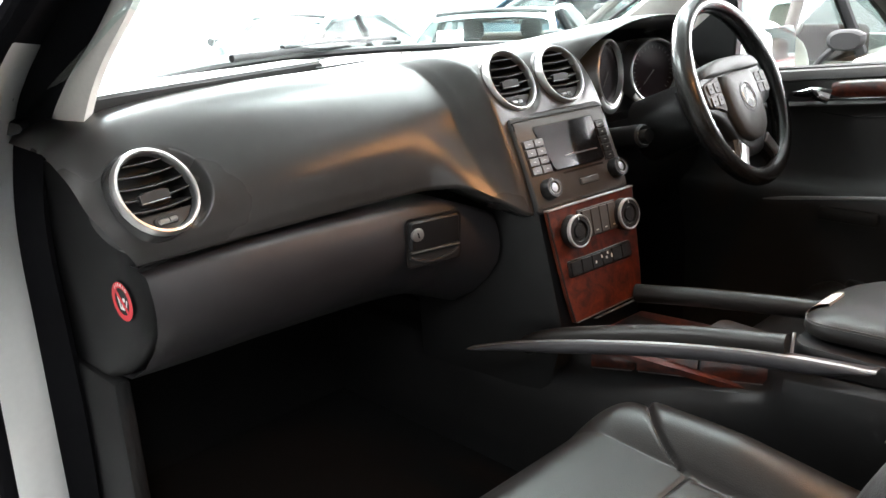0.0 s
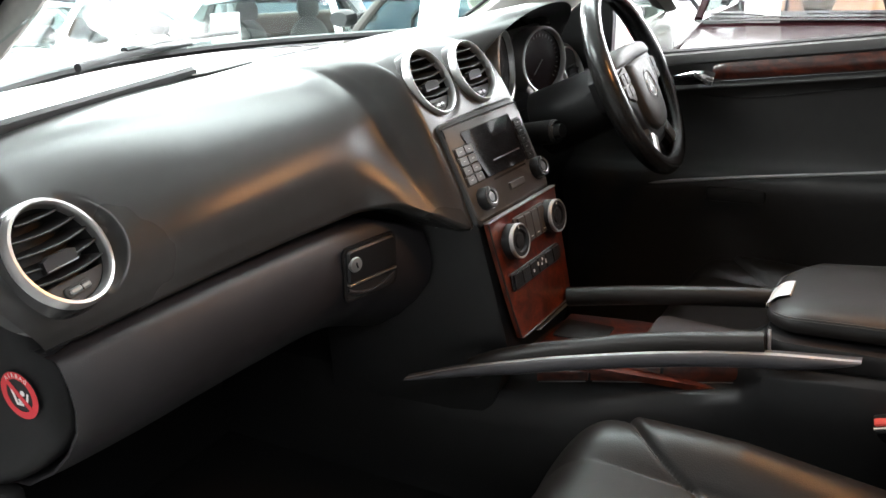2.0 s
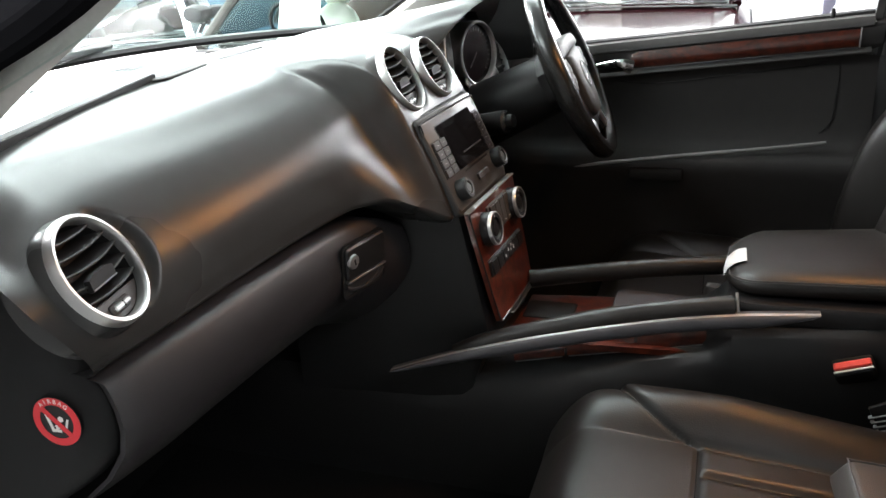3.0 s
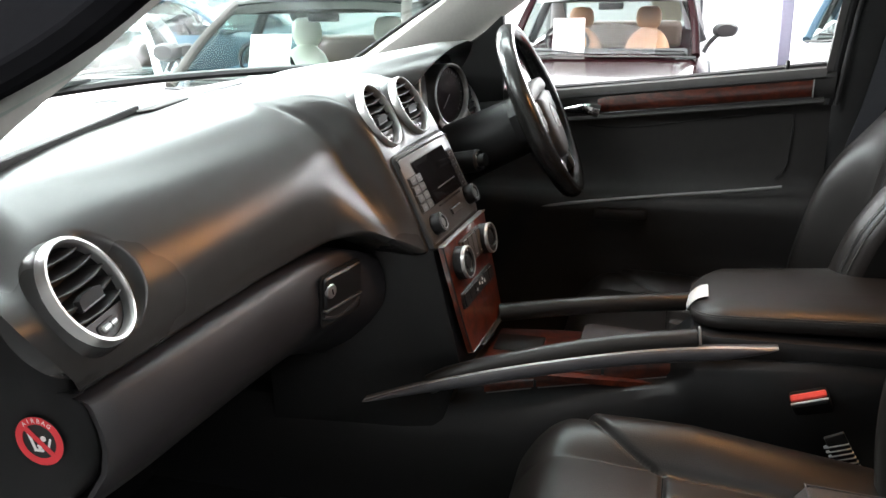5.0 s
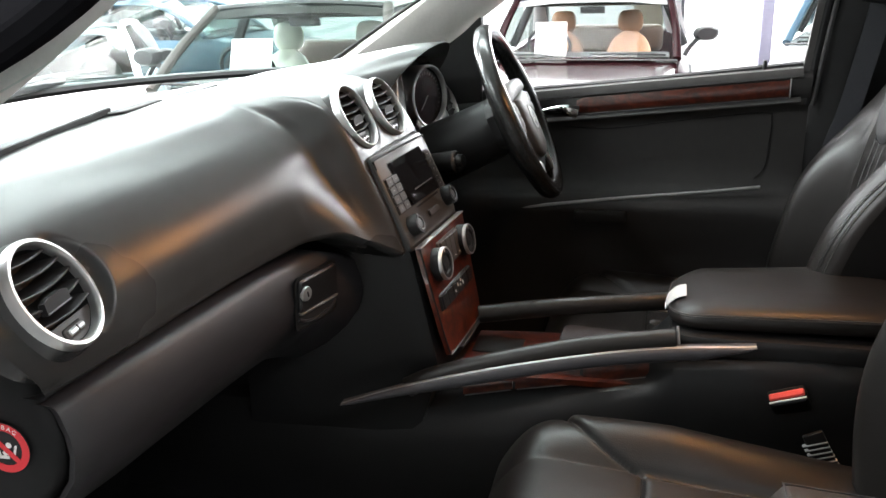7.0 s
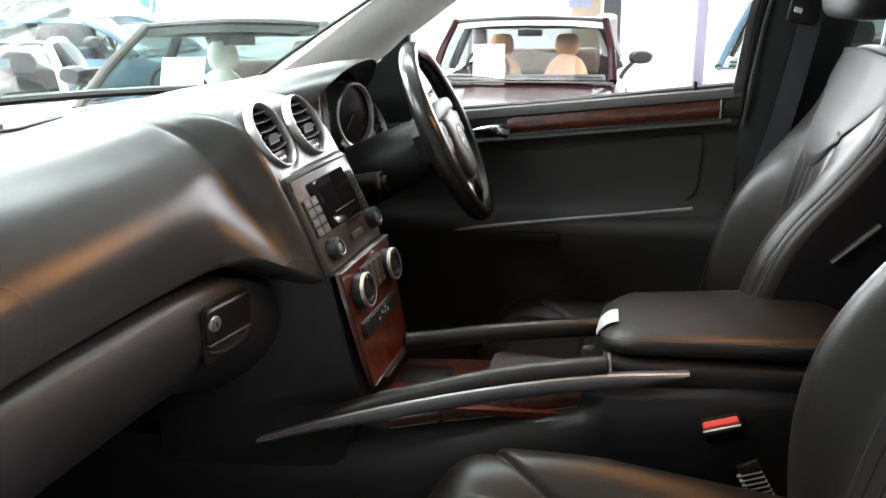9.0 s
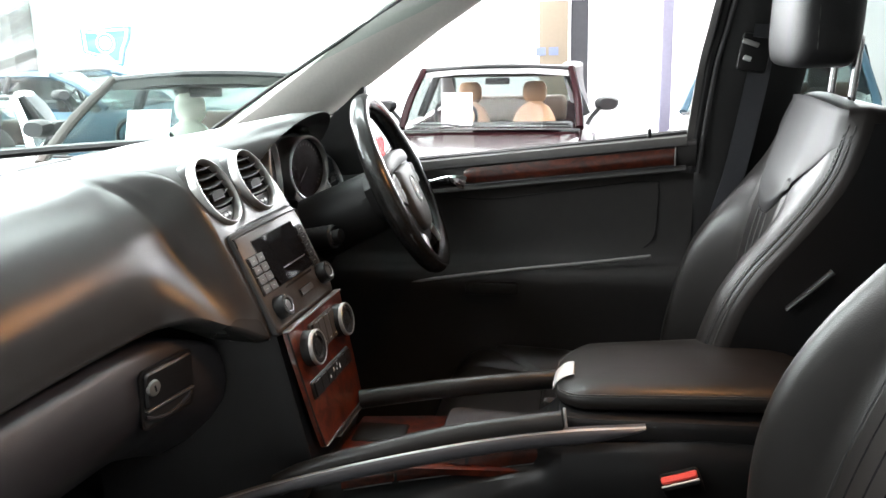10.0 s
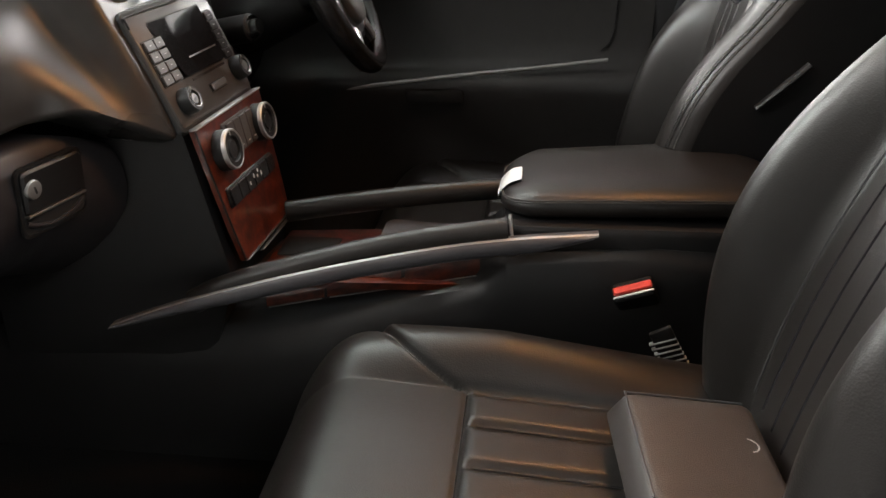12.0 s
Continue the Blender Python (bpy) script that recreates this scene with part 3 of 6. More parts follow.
part("display_frame", prism([(x * 1.025, 0.0195 + (y - 0.0195) * 1.03) for x, y in glassline], 0.0126, RAD), DARK, radio)
TIP = RAD @ pose(0, 0.0195, 0.0016, -4) @ pose(0, -0.0195, 0)
part("display", prism(glassline, 0.0138, TIP), GLOSS, radio, "glossy black display")
part("display_slot", box(0.084, 0.0022, 0.0012, m=TIP @ pose(0.019, -0.0002, 0.0139)), GREYMETAL, radio)
# dark bar on the face, painted as the slot's shade
part("disc_slot", box(0.104, 0.0034, 0.002, m=RAD @ pose(0.017, -0.0272, 0.0115)), DARK, radio)
part("eject_button", plate(0.0235, 0.0052, 0.002, 0.0035, RAD @ pose(0.021, -0.0490, 0.012), 0.001), FASCIA, radio)
part("eject_gap", plate(0.0250, 0.0067, 0.002, 0.0004, RAD @ pose(0.021, -0.0490, 0.012)), DARK, radio)
part("button_bed", plate(0.0255, 0.0315, 0.002, 0.0006, RAD @ pose(-0.0845, 0.0100, 0.012)), DARK, radio)
part("button_bed", plate(0.0130, 0.0370, 0.002, 0.0006, RAD @ pose(0.0905, 0.0130, 0.012)), DARK, radio)
for r_ in range(4):
    for c_ in range(2):
        bx, by = -0.0965 + 0.0240 * c_, 0.0332 - 0.0154 * r_
        b = part("button", plate(0.0112, 0.0067, 0.0014, 0.0040, RAD @ pose(bx, by, 0.012), 0.0010), FASCIA, radio)
        part("mark", box(0.0045, 0.0010, 0.0004, m=RAD @ pose(bx, by, 0.0161)), GREYPRINT, b)
for r_ in range(5):
    b = part("button", plate(0.0115, 0.0063, 0.0014, 0.0035, RAD @ pose(0.0905, 0.0415 - 0.0144 * r_, 0.012), 0.0010), PLASTIC, radio)
    part("mark", box(0.006, 0.0012, 0.0004, m=RAD @ pose(0.0905, 0.0415 - 0.0144 * r_, 0.0156)), GREYPRINT, b)


def knob(m, r, parent, high=0.018, ringed=False):
    k = part("knob", spin([(r * 1.04, 0), (r, high * 0.75), (r * 0.93, high), (r * 0.66, high), (r * 0.60, high * 0.82), (0, high * 0.86)], m, 36), PLASTIC, parent, "black rotary knob")
    if ringed:
        part("rim", spin([(r * 1.02, high * 0.75), (r * 1.02, high * 0.98), (r * 0.97, high * 1.05), (r * 0.90, high * 1.03), (r * 0.89, high * 0.9)], m, 36), SATIN, k, "satin silver ring")
    else:
        part("rim", spin([(r * 0.70, high * 0.9), (r * 0.69, high * 1.04), (r * 0.60, high * 1.02), (r * 0.58, high * 0.8)], m, 36), GREYMETAL, k)
    part("cap", spin([(0, high * 0.98), (r * 0.42, high * 0.95), (r * 0.48, high * 0.8)], m, 24), GREYMETAL if not ringed else PLASTIC, k)
    part("pointer", box(r * 0.06, r * 0.22, 0.001, m=m @ pose(0, r * 0.80, high)), WHITEPRINT, k)
    return k


knob(RAD @ pose(-0.083, -0.0475, 0.012), 0.0175, radio, 0.017)
knob(RAD @ pose(0.094, -0.0425, 0.012), 0.0175, radio, 0.017)

CLIM = stack_frame(-0.010, 0.872, 11.5)
outline = [(-0.114, 0.0985), (0.108, 0.0985), (0.105, 0.05), (0.097, -0.05), (0.091, -0.095), (-0.089, -0.098), (-0.098, -0.05), (-0.110, 0.05)]
wood = part("climate_panel", prism(outline, 0.010, CLIM), WOOD, stack, "dark red-brown glossy burr wood panel")
part("wood_edge", tube([CLIM @ Vector((x, y, 0.0085)) for x, y in ((-0.1135, 0.097), (-0.1095, 0.05), (-0.0975, -0.05), (-0.0885, -0.097))], oval(0.0016, 0.0022, 8), 4, up=(1, 0, 0)), PLASTIC, wood)
part("wood_edge", tube([CLIM @ Vector((x, y, 0.0085)) for x, y in ((0.1075, 0.097), (0.1045, 0.05), (0.0965, -0.05), (0.0905, -0.094))], oval(0.0016, 0.0022, 8), 4, up=(1, 0, 0)), PLASTIC, wood)
part("top_strip", box(0.224, 0.0025, 0.012, 0.0006, m=CLIM @ pose(-0.002, 0.0998, 0.006)), SATIN, wood)
part("bottom_strip", box(0.176, 0.0020, 0.012, 0.0006, m=CLIM @ pose(0.001, -0.0975, 0.006, 0, 0, 1.0)), GREYMETAL, wood)
part("bottom_strip", box(0.120, 0.0014, 0.008, 0.0005, m=CLIM @ pose(0.016, -0.1030, 0.012, 0, 0, 1.0)), GREYMETAL, wood)
knob(CLIM @ pose(-0.064, 0.0555, 0.009), 0.0275, wood, 0.020, True)
knob(CLIM @ pose(0.069, 0.0570, 0.009), 0.0275, wood, 0.020, True)
part("button_panel", plate(0.050, 0.0255, 0.003, 0.0035, CLIM @ pose(0.002, 0.0615, 0.009)), FASCIA, wood, "grey climate button panel")
for k in range(4):
    b = part("button", plate(0.0105, 0.0225, 0.002, 0.0045, CLIM @ pose(-0.0285 + 0.0222 * k, 0.0615, 0.0115)), FASCIA, wood)
    part("mark", box(0.006, 0.0014, 0.0004, m=CLIM @ pose(-0.0285 + 0.0222 * k, 0.0455, 0.0161)), WHITEPRINT, b)
sw = part("switch_row", plate(0.083, 0.0145, 0.004, 0.0045, CLIM @ pose(-0.006, -0.0065, 0.009)), PLASTIC, wood, "row of black switches")
for k in range(6):
    b = part("button", plate(0.0126, 0.0118, 0.0015, 0.0035, CLIM @ pose(-0.0725 + 0.0266 * k, -0.0065, 0.0132)), PLASTIC, sw)
for dx, dy, hgt in ((-0.020, -0.008, 0.005), (-0.004, -0.002, 0.006), (0.008, -0.006, 0.004), (0.012, 0.001, 0.005), (0.022, -0.006, 0.007)):
    part("mark", box(0.0030, hgt, 0.0004, m=CLIM @ pose(dx - 0.004, dy, 0.0171)), WHITEPRINT, sw)

# ---------------------------------------------------------------- instruments and wheel
DIAL = mat("dial_face", (0.014, 0.010, 0.011), 0.22, var=0.1, scale=20, spec=0.2)
binn = thing("instrument_binnacle", (0.33, 0.2, 1.1), "black hooded instrument binnacle with silver-ringed dials", "instrument panel")
rows = []
for k in range(41):
    a = math.pi * k / 40
    ca, sa = math.cos(a), math.sin(a)
    up = abs(sa) ** 0.70
    row = []
    for y, w, hgt, base in ((0.20, 0.176, 0.075, 1.150), (0.110, 0.182, 0.090, 1.152), (0.092, 0.188, 0.100, 1.152), (0.086, 0.194, 0.105, 1.150), (0.092, 0.200, 0.109, 1.148), (0.15, 0.208, 0.108, 1.145),
                            (0.25, 0.215, 0.090, 1.145), (0.36, 0.225, 0.070, 1.145), (0.50, 0.235, 0.050, 1.143)):
        row.append(Vector((0.335 - w * math.copysign(abs(ca) ** 0.85, ca), y + 0.075 * (1 - up) * (y < 0.2), base + hgt * up)))
    rows.append(row)
part("hood", loft(rows), DASH, binn, "soft black hood", sharp=60)
part("dial_board", box(0.33, 0.012, 0.15, 0.004, m=pose(0.335, 0.202, 1.130, 14)), DARK, binn)
for gx, gy, gz, gn in ((0.268, 0.165, 1.148, (0.22, -0.97, 0.08)), (0.396, 0.138, 1.1403, (-0.30, -0.945, 0.06))):
    gr = 0.0645
    gm = basis((gx, gy, gz), gn)
    d = part("dial", spin([(0, 0.004), (gr * 0.92, 0.004), (gr * 0.94, 0.010)], gm, 48), DIAL, binn, "round dark dial")
    part("dial_ring", spin([(gr * 1.0, -0.03), (gr * 1.03, 0.008), (gr * 1.02, 0.0135), (gr * 0.985, 0.0160), (gr * 0.95, 0.0150), (gr * 0.925, 0.010), (gr * 0.92, 0.0)], gm, 48), SATIN, d, "satin silver ring")
    for k in range(25):
        a = radians(225 - 270 * k / 24)
        part("tick", box(0.0012 if k % 2 else 0.002, 0.006, 0.0004, m=gm @ pose(gr * 0.76 * math.cos(a), gr * 0.76 * math.sin(a), 0.0045, 0, 0, math.degrees(a) - 90)), FASCIA, d)
    part("needle", box(0.0016, gr * 0.6, 0.001, m=gm @ pose(-0.012, -0.012, 0.0065, 0, 0, 135)), FASCIA, d)
    arc = [gm @ Vector((0.068 * math.cos(radians(a)), 0.068 * math.sin(radians(a)) - 0.006, 0.012)) for a in (215, 240, 270, 300, 325)]
    part("silver_arc", tube(arc, oval(0.008, 0.0025, 8), 5, up=(0, -1, 0)), SATIN, d)

WHEEL_AT, WHEEL_AXIS = (0.3427, -0.0759, 1.1185), (0.06, -0.909, 0.412)
wheel = thing("steering_wheel", WHEEL_AT, "black leather steering wheel with silver lower spokes", "steering wheel")
WH = basis(WHEEL_AT, WHEEL_AXIS)
R = 0.171
rows = []
for k in range(96):
    a = 2 * math.pi * k / 96
    grip = 1 + 0.14 * max(0, math.cos(2 * a)) ** 2
    for seam in (32, 148):
        grip -= 0.05 * max(0, 1 - abs(math.degrees(a) - seam) / 2.2)
    rows.append([WH @ Vector(((R + 0.0165 * grip * math.cos(b)) * math.cos(a), (R + 0.0165 * grip * math.cos(b)) * math.sin(a), 0.0185 * grip * math.sin(b)))
                 for b in (2 * math.pi * j / 16 for j in range(16))])
part("rim", loft(rows, closed=True, wrap=True), RIMLEATHER, wheel, "black leather rim")


def pillow(outline, centre, levels, m):
    """A soft-edged pad over a smooth closed outline; levels are (scale, height)."""
    ring = [tuple(v)[:2] for v in smooth_path([(*q, 0) for q in outline + outline[:1]], 5)[:-1]]
    cx, cy = centre
    return loft([[m @ Vector((cx + (x - cx) * g, cy + (y - cy) * g, z)) for x, y in ring] for g, z in levels], closed=True, caps=True)


# dark carrier behind, its crown above the cover, and the pale cover with its round emblem
back = [(-0.150, 0.030), (-0.118, 0.052), (-0.060, 0.060), (0.0, 0.062), (0.060, 0.060), (0.118, 0.052), (0.150, 0.030), (0.145, -0.026), (0.100, -0.048), (0.066, -0.092),
        (0.036, -0.122), (0.0, -0.128), (-0.036, -0.122), (-0.066, -0.092), (-0.100, -0.048), (-0.145, -0.026)]
part("carrier", pillow(back, (0, -0.02), ((0.97, -0.040), (1.0, -0.024), (1.0, -0.006), (0.97, 0.000), (0.85, 0.004)), WH), PLASTIC, wheel, "black wheel boss", sharp=50)
crown = [(-0.122, 0.034), (-0.108, 0.052), (-0.060, 0.061), (0.0, 0.063), (0.060, 0.061), (0.108, 0.052), (0.122, 0.034), (0.070, 0.032), (0.0, 0.034), (-0.070, 0.032)]
part("crown", pillow(crown, (0, 0.046), ((1.0, -0.01), (1.0, 0.006), (0.94, 0.011), (0.7, 0.014)), WH), COVER, wheel, "soft grey crown of the boss", sharp=50)
pad_ = [(-0.056, 0.030), (0.0, 0.0325), (0.056, 0.030), (0.066, 0.010), (0.066, -0.040), (0.052, -0.080), (0.026, -0.098), (0.0, -0.101), (-0.026, -0.098), (-0.052, -0.080), (-0.066, -0.040), (-0.066, 0.010)]
part("airbag_cover", pillow(pad_, (0, -0.035), ((1.0, -0.01), (1.0, 0.008), (0.975, 0.0135), (0.90, 0.0175), (0.6, 0.0205), (0.15, 0.0215)), WH), HUB, wheel, "warm grey airbag cover", sharp=50)
BADGE = WH @ pose(0.0, -0.021, 0.003)
part("emblem", spin([(0.0295, 0.017), (0.0305, 0.0185), (0.0275, 0.0190), (0.0255, 0.0150), (0, 0.0155)], BADGE, 40), COVER, wheel, "round sunk emblem")
bm = bmesh.new()
spin([(0.0195, 0.0175), (0.0215, 0.0195), (0.0232, 0.0175), (0.0195, 0.0165)], BADGE, 36, bm)
for a in (90, 210, 330):
    box(0.0026, 0.020, 0.0030, 0.0008, m=BADGE @ pose(0, 0, 0.0175) @ pose(0, 0, 0, 0, 0, a - 90) @ pose(0, 0.010, 0), bm=bm)
part("badge_rim", bm, SATIN, wheel, "silver emblem")
for s in (-1, 1):
    side_ = [(s * 0.069, 0.029), (s * 0.100, 0.027), (s * 0.130, 0.020), (s * 0.134, 0.0), (s * 0.130, -0.020), (s * 0.100, -0.026), (s * 0.072, -0.034), (s * 0.069, 0.0)]
    pod = part("side_spoke", pillow(side_ if s > 0 else side_[::-1], (s * 0.10, 0.0), ((1.0, -0.012), (1.0, 0.004), (0.95, 0.0085), (0.6, 0.0105)), WH), HUB, wheel, "warm grey side spoke with four buttons", sharp=50)
    for r_ in range(2):
        for c_ in range(2):
            bx, by = s * 0.101 - 0.0125 + 0.025 * c_, 0.0115 - 0.023 * r_
            b = part("button", plate(0.0112, 0.0098, 0.004, 0.0030, WH @ pose(bx, by, 0.0090), 0.0012), HUB, pod)
            part("mark", box(0.0042, 0.0034, 0.0006, 0.0002, m=WH @ pose(bx, by, 0.0121)), DARK, b)
    lower = [(s * 0.046, -0.098, -0.004), (s * 0.066, -0.126, -0.004), (s * 0.085, -0.156, -0.004)]
    d = Vector((s * 0.56, -0.83, 0))
    for nm, ws_, lift, h_, m_ in (("lower_spoke", (0.026, 0.019, 0.021), 0.0, 0.014, PLASTIC), ("spoke_trim", (0.0135, 0.0115, 0.0125), 0.009, 0.004, SATIN)):
        rows = []
        for j, ((x, y, z), w) in enumerate(zip(lower, ws_)):
            p = Vector((x, y, z + lift)) + (d * (0.008, 0.0, -0.010)[j] if m_ is SATIN else Vector())
            q = Vector((d.y, -d.x, 0)) * w
            rows.append([WH @ (p + q * u + Vector((0, 0, v))) for u, v in ((-1, -h_), (1, -h_), (1, 0), (0.7, 0.006 if m_ is PLASTIC else 0.002), (-0.7, 0.006 if m_ is PLASTIC else 0.002), (-1, 0))])
        part(nm, loft(rows, closed=True, caps=True), m_, wheel, "satin silver spoke trim" if m_ is SATIN else "")
part("column", spin([(0.055, -0.03), (0.06, -0.06), (0.065, -0.20), (0, -0.20)], WH @ pose(0, -0.01, 0), 28), PLASTIC, wheel)
for s, ln in ((-1, 0.13), (1, 0.13)):
    part("stalk", tube([WH @ Vector((s * 0.05, 0.0, -0.055)), WH @ Vector((s * 0.10, 0.006, -0.05)), WH @ Vector((s * ln, 0.010, -0.045))], oval(0.009, 0.006, 10), 4, taper=lambda t: 0.7 + 0.4 * t), PLASTIC, wheel)

low = thing("driver_knee_panel", (0.33, 0.2, 0.8), "black lower dash panel under the steering column", "panel")
rows = []
for k in range(21):
    x = 0.125 + 0.46 * k / 20
    rows.append([Vector((x, y, z)) for y, z in ((0.20, 1.06), (0.150, 1.05), (0.125, 1.0), (0.13, 0.93), (0.16, 0.86), (0.21, 0.80), (0.30, 0.78))])
part("knee_panel", loft(rows), PLASTIC, low)
LS = basis((0.185, 0.020, 1.048), (-0.2, -0.95, 0.2))
sw2 = part("light_switch", spin([(0.022, -0.09), (0.022, 0), (0.018, 0.004), (0.013, 0.004), (0.012, 0.016), (0, 0.017)], LS, 28), PLASTIC, low, "black ignition switch with a chrome rim")
part("switch_rim", spin([(0.0185, 0.0035), (0.0185, 0.007), (0.0155, 0.007), (0.0155, 0.0035)], LS, 28), CHROME, sw2)

# ---------------------------------------------------------------- centre console
def ledge(y):
    """Height of the console's side under the wood."""
    return hermite(-y, [(-0.2, 0.655), (0.0, 0.680), (0.135, 0.709), (0.249, 0.732), (0.366, 0.757), (0.42, 0.767)])


con = thing("centre_console", (0.03, -0.35, 0.45), "black centre console with grab rails and burr wood inlays", "console")
rows = []
for y, w0, w1, zt in ((0.64, 0.10, 0.09, 0.66), (0.10, 0.105, 0.095, 0.70), (-0.04, 0.112, 0.10, 0.73), (-0.13, 0.116, 0.095, 0.737), (-0.20, 0.118, 0.095, 0.742), (-0.30, 0.118, 0.10, 0.755), (-0.352, 0.118, 0.105, 0.763), (-0.372, 0.118, 0.112, 0.775),
                      (-0.395, 0.120, 0.114, 0.80), (-0.60, 0.120, 0.114, 0.81), (-0.80, 0.120, 0.114, 0.80)):
    cx = lerp_tab(y, [(-0.8, 0.03), (0.1, 0.0)])
    zl = ledge(y)
    # in front the side slopes out under the wood; behind it swells into the armrest's box
    g = min(1.0, max(0.0, (-0.352 - y) / 0.043))
    g = g * g * (3 - 2 * g)
    wave = [(-w0, 0.44), (-w0, zl - 0.070), (-w0 + 0.004, zl - 0.046), (-w0 + 0.012, zl - 0.026), (-0.086 - cx, zl - 0.009), (-0.068 - cx, zl - 0.001), (-0.062 - cx, zl + 0.006), (-0.060 - cx, zl + 0.042), (-0.052 - cx, max(zt, zl + 0.048))]
    back = [(-w0, 0.44), (-w0 - 0.001, 0.60), (-w0 - 0.001, 0.66), (-w0, 0.70), (-w0 + 0.001, 0.73), (-w0 + 0.002, 0.76), (-w1, 0.785), (-w1 + 0.004, zt - 0.01), (-w1 + 0.012, zt)]
    left_ = [(a[0] + (b[0] - a[0]) * g, a[1] + (b[1] - a[1]) * g) for a, b in zip(wave, back)]
    rows.append([Vector((cx + x, y, z)) for x, z in left_ + [(w1 - 0.012, zt), (w1 - 0.004, zt - 0.01), (w1, 0.70), (w0 - 0.008, 0.685), (w0, 0.66), (w0, 0.44)]])
part("body", loft(rows, closed=True, caps=True), PLASTIC, con, "black plastic console body", sharp=40)
for s in (-1, 1):
    rail = [(-0.146, 0.03, 0.738), (-0.142, -0.02, 0.762), (-0.128, -0.12, 0.790), (-0.108, -0.25, 0.818), (-0.092, -0.395, 0.838)] if s < 0 else \
           [(0.072, -0.045, 0.785), (0.095, -0.15, 0.795), (0.12, -0.27, 0.803), (0.145, -0.395, 0.808)]
    part("grab_rail", tube(rail, oval(0.016, 0.017, 14), 8), LEATHER, con, "black leather-wrapped grab rail")
strip = smooth_path([(-0.184, 0.135, 0.717), (-0.172, 0.06, 0.742), (-0.160, -0.03, 0.768), (-0.142, -0.16, 0.797), (-0.120, -0.30, 0.820), (-0.107, -0.41, 0.832), (-0.099, -0.515, 0.838)], 10)
rows, edge_rows = [], []
for k, q in enumerate(strip):
    t = k / (len(strip) - 1)
    h = 0.0245 * min(1.0, 0.10 + (t / 0.42) ** 0.75) * min(1.0, 0.12 + ((1 - t) / 0.15) ** 0.8)
    rows.append([q + Vector((dx, 0, dz * h)) for dx, dz in ((0.014, -0.05), (0.002, 0.0), (-0.003, -0.02), (-0.0065, -0.22), (-0.0070, -0.55), (-0.0045, -0.86), (0.001, -1.0), (0.014, -0.98))])
    g = 0.0008 * min(1.0, 0.25 + 4 * t)
    edge_rows.append([q + Vector((dx, 0, dz)) for dx, dz in ((0.0022, 0.0004), (0.0018, g), (-0.0022, 0.6 * g), (-0.0034, -0.0008), (0.001, -0.0010))])
part("side_strip", loft(rows, closed=True, caps=True), STRIPGREY, con, "dark grey trim strip", sharp=50)
part("strip_edge", loft(edge_rows, closed=True, caps=True), mat("brushed_edge_metal", (0.38, 0.38, 0.39), 0.42, metal=0.7, var=0.05, scale=20), con, "thin bright metal edge", sharp=60)


for y0, y1 in ((-0.045, -0.132), (-0.137, -0.246), (-0.2515, -0.366)):
    rows = []
    for k in range(9):
        y = y0 + (y1 - y0) * k / 8
        z = ledge(y)
        rows.append([Vector((x, y, z + dz)) for x, dz in ((-0.050, -0.006), (-0.0635, -0.002), (-0.0660, 0.002), (-0.0655, 0.016), (-0.0625, 0.038), (-0.058, 0.046), (-0.050, 0.046))])
    part("wood_inlay", loft(rows, closed=True, caps=True), WOOD, con, "dark red-brown burr wood inlay", sharp=40)
    part("inlay_edge", box(0.0022, y0 - y1 - 0.004, 0.0016, 0.0005, m=pose(-0.0668, (y0 + y1) / 2, (ledge(y0) + ledge(y1)) / 2 + 0.0006, -math.degrees(math.atan2(ledge(y1) - ledge(y0), y0 - y1)))), GREYMETAL, con)
top = [(-0.088, -0.035), (0.09, -0.045), (0.105, -0.16), (0.11, -0.36), (-0.075, -0.36), (-0.085, -0.16)]
part("wood_plate", prism(top, 0.010, pose(0, 0, 0.735)), WOOD, con, "burr wood top plate")
part("cup_lid", plate(0.066, 0.086, 0.02, 0.016, pose(0.032, -0.285, 0.748, 3)), STRIPGREY, con, "grey-brown sliding cover")
part("lid_groove", tube([(-0.025, -0.235, 0.7625), (0.0, -0.262, 0.7635), (0.045, -0.268, 0.7640), (0.085, -0.245, 0.7630)], oval(0.0016, 0.0012, 6), 5), DARK, con)
part("gate", box(0.07, 0.09, 0.02, 0.006, m=pose(0.03, -0.09, 0.7385)), MATTE, con, "flat black cover in the wood plate")

arm = part("armrest", loft([[Vector((0.06 + x, -0.578 + y, z)) for x, y in rect_ring(0.135 + g, 0.188 + g, 0.03, 5)] for z, g in ((0.62, 0.0), (0.80, 0.0), (0.828, 0.004), (0.836, 0.0))],
           closed=True, caps=True), PLASTIC, con, "centre armrest with a padded leather lid", sharp=50)


def lid_at(x, y, z):
    """The lid rises a little to the rear and is crowned along its length."""
    t = (0.195 - y) / 0.39
    if x > -0.06:
        x -= 0.085 * (x + 0.06) / 0.19 * max(0, (y - 0.02) / 0.175) ** 2
    return Vector((0.073 + x, -0.578 + y, z + 0.010 * t - 0.010 * max(0, t - 0.75) ** 2 * 16 * (z > 0.85) - 0.008 * max(0, 0.30 - t) ** 2 * 11 * (z > 0.85)))


